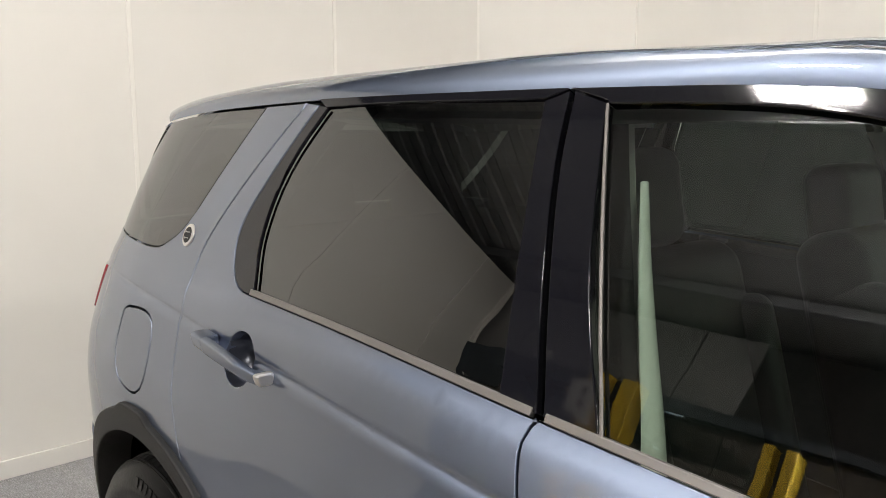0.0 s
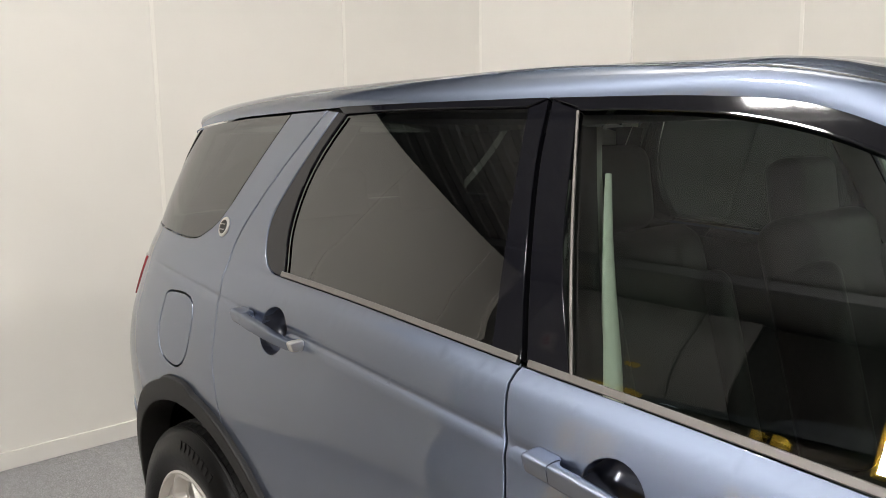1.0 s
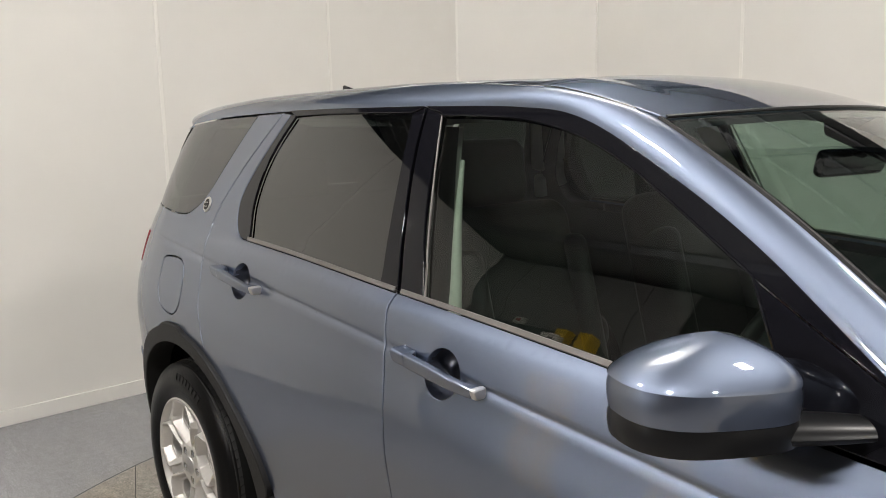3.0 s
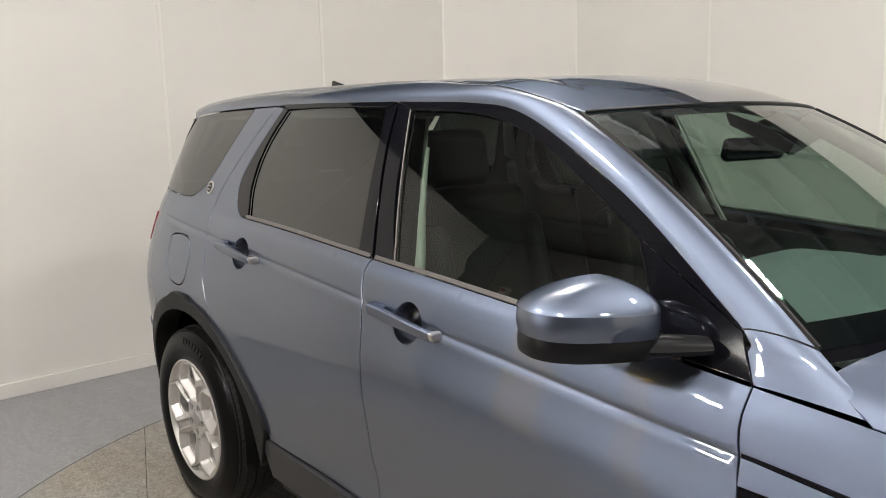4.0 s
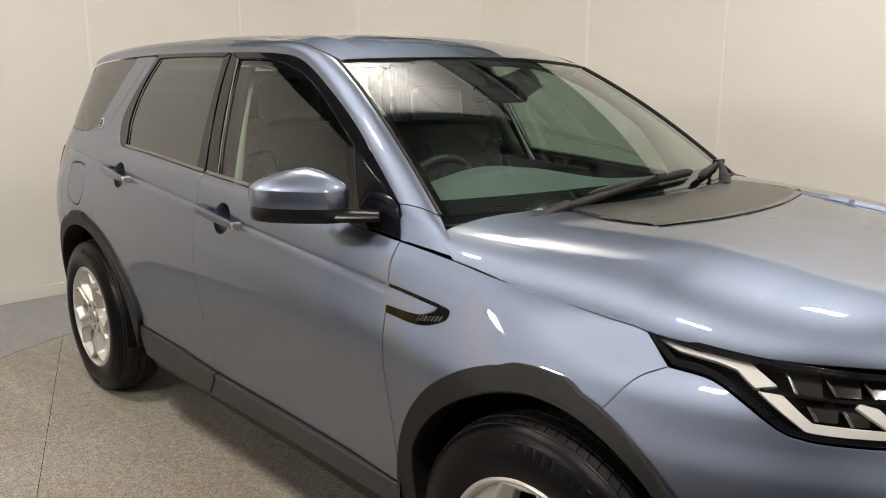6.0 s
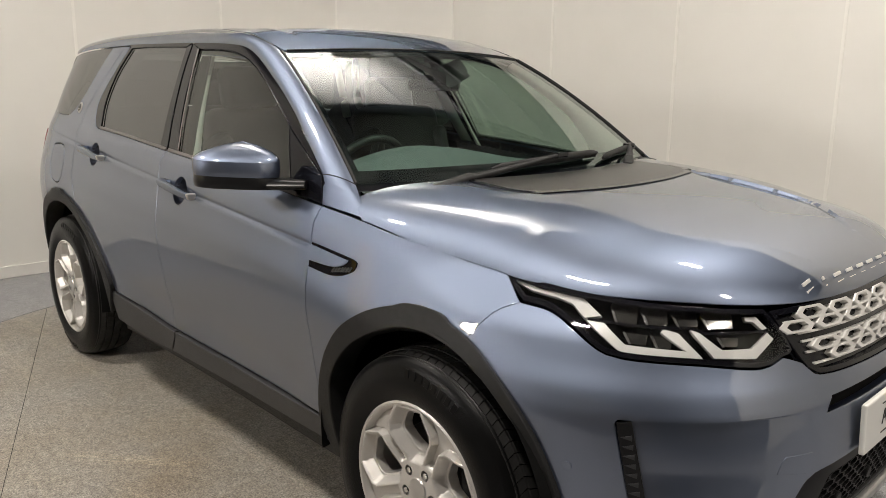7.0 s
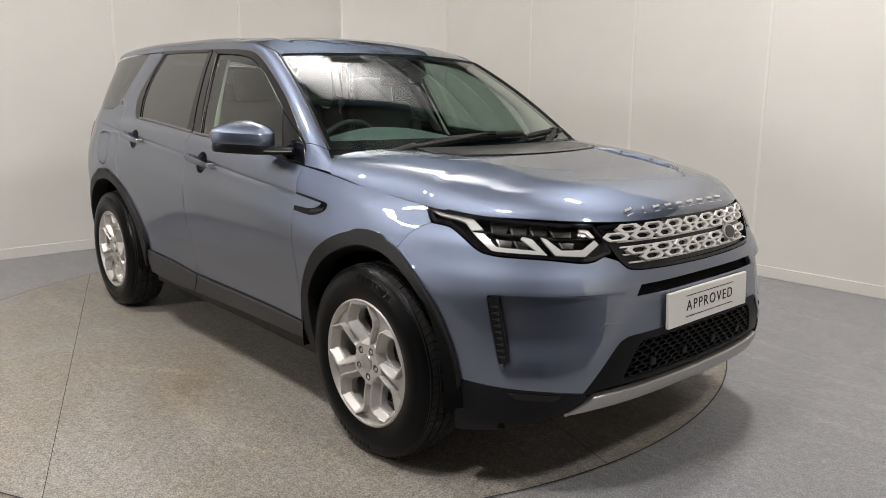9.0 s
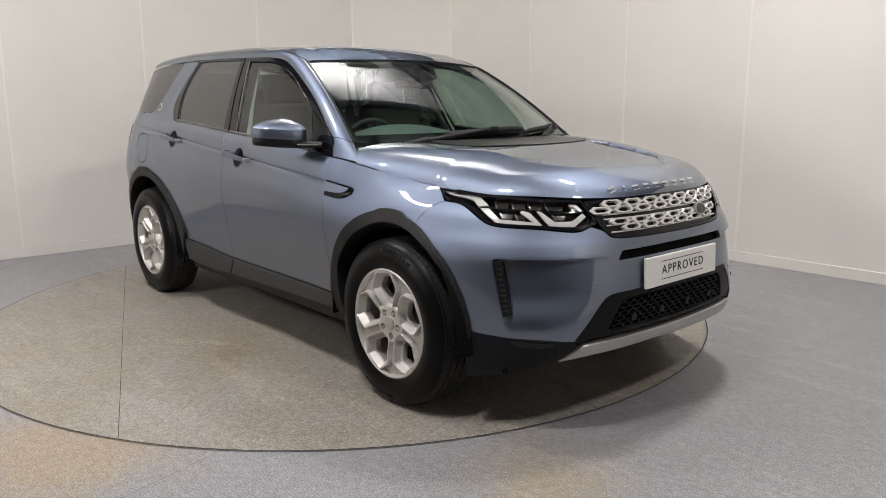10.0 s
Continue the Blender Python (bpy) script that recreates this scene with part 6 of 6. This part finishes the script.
    low = [(0.096, 0.0), (0.098, 0.019), (0.143, 0.054), (0.159, 0.059), (0.174, 0.056), (0.204, 0.036), (0.206, 0.0)]
    low = low + [(x, -y) for x, y in low[-2::-1]]
    wins = [outline(turned(low, WAY + 72 * i), gap=0.008) for i in range(5)]
    bolts = [(0.055 * math.cos(radians(WAY + 36 + 72 * i)), 0.055 * math.sin(radians(WAY + 36 + 72 * i))) for i in range(5)]
    wins += [ellipse(x, z, 0.0145, 0.0145, 20)[::-1] for x, z in bolts]
    folds = [outline(*[turned(e, WAY + 72 * i) for e in zip(ring_at(off), ring_at(off)[1:])], gap=0.004) for i in range(5) for off in (-0.014, 0.0, 0.003, 0.0075, 0.0105)]
    skin("rim_face", ellipse(0, 0, 0.237, 0.237, 120), face, ALLOY, rim, 0.0045, holes=wins, flange=0.03, inset=0, rim=0.003, lines=folds)
    sheet("hub", revolve([(0.0, 0.046), (0.074, 0.048), (0.078, 0.075)], 48), BRAKE, rim, closed=True)
    sheet("centre_cap", revolve([(0.0, 0.017), (0.022, 0.018), (0.030, 0.020), (0.033, 0.026)], 40), SATIN, rim, closed=True, label="satin silver centre cap")
    for x, z in bolts:
        sheet("wheel_nut", revolve([(0.0, 0.024), (0.008, 0.0245), (0.0105, 0.028), (0.0105, 0.046)], 6) + np.array((x, 0, z)), CHROME, rim, closed=True, sharp=20)
    sheet("brake_disc", revolve([(0.05, 0.100), (0.158, 0.100), (0.160, 0.104), (0.160, 0.128), (0.05, 0.128)], 64), BRAKE, w, closed=True)
    bm = box(bmesh.new(), (0.075, 0.075, 0.17), (0.135, 0.115, 0.0), bevel=0.015)
    part("brake_caliper", bm, BLACK, w)
    sheet("wheel_back", revolve([(0.0, 0.16), (0.215, 0.16)], 32), DARK, w, closed=True)
    return w


wheel = build_wheel()
wheel.matrix_basis = pose(HUB_F, -0.932, HUB_Z + 0.004)
for x, y, turn in ((HUB_R, -0.932, 0), (HUB_F, 0.932, 180), (HUB_R, 0.932, 180)):
    copy_thing(wheel, pose(x, y, HUB_Z + 0.004, 0, 0, turn))
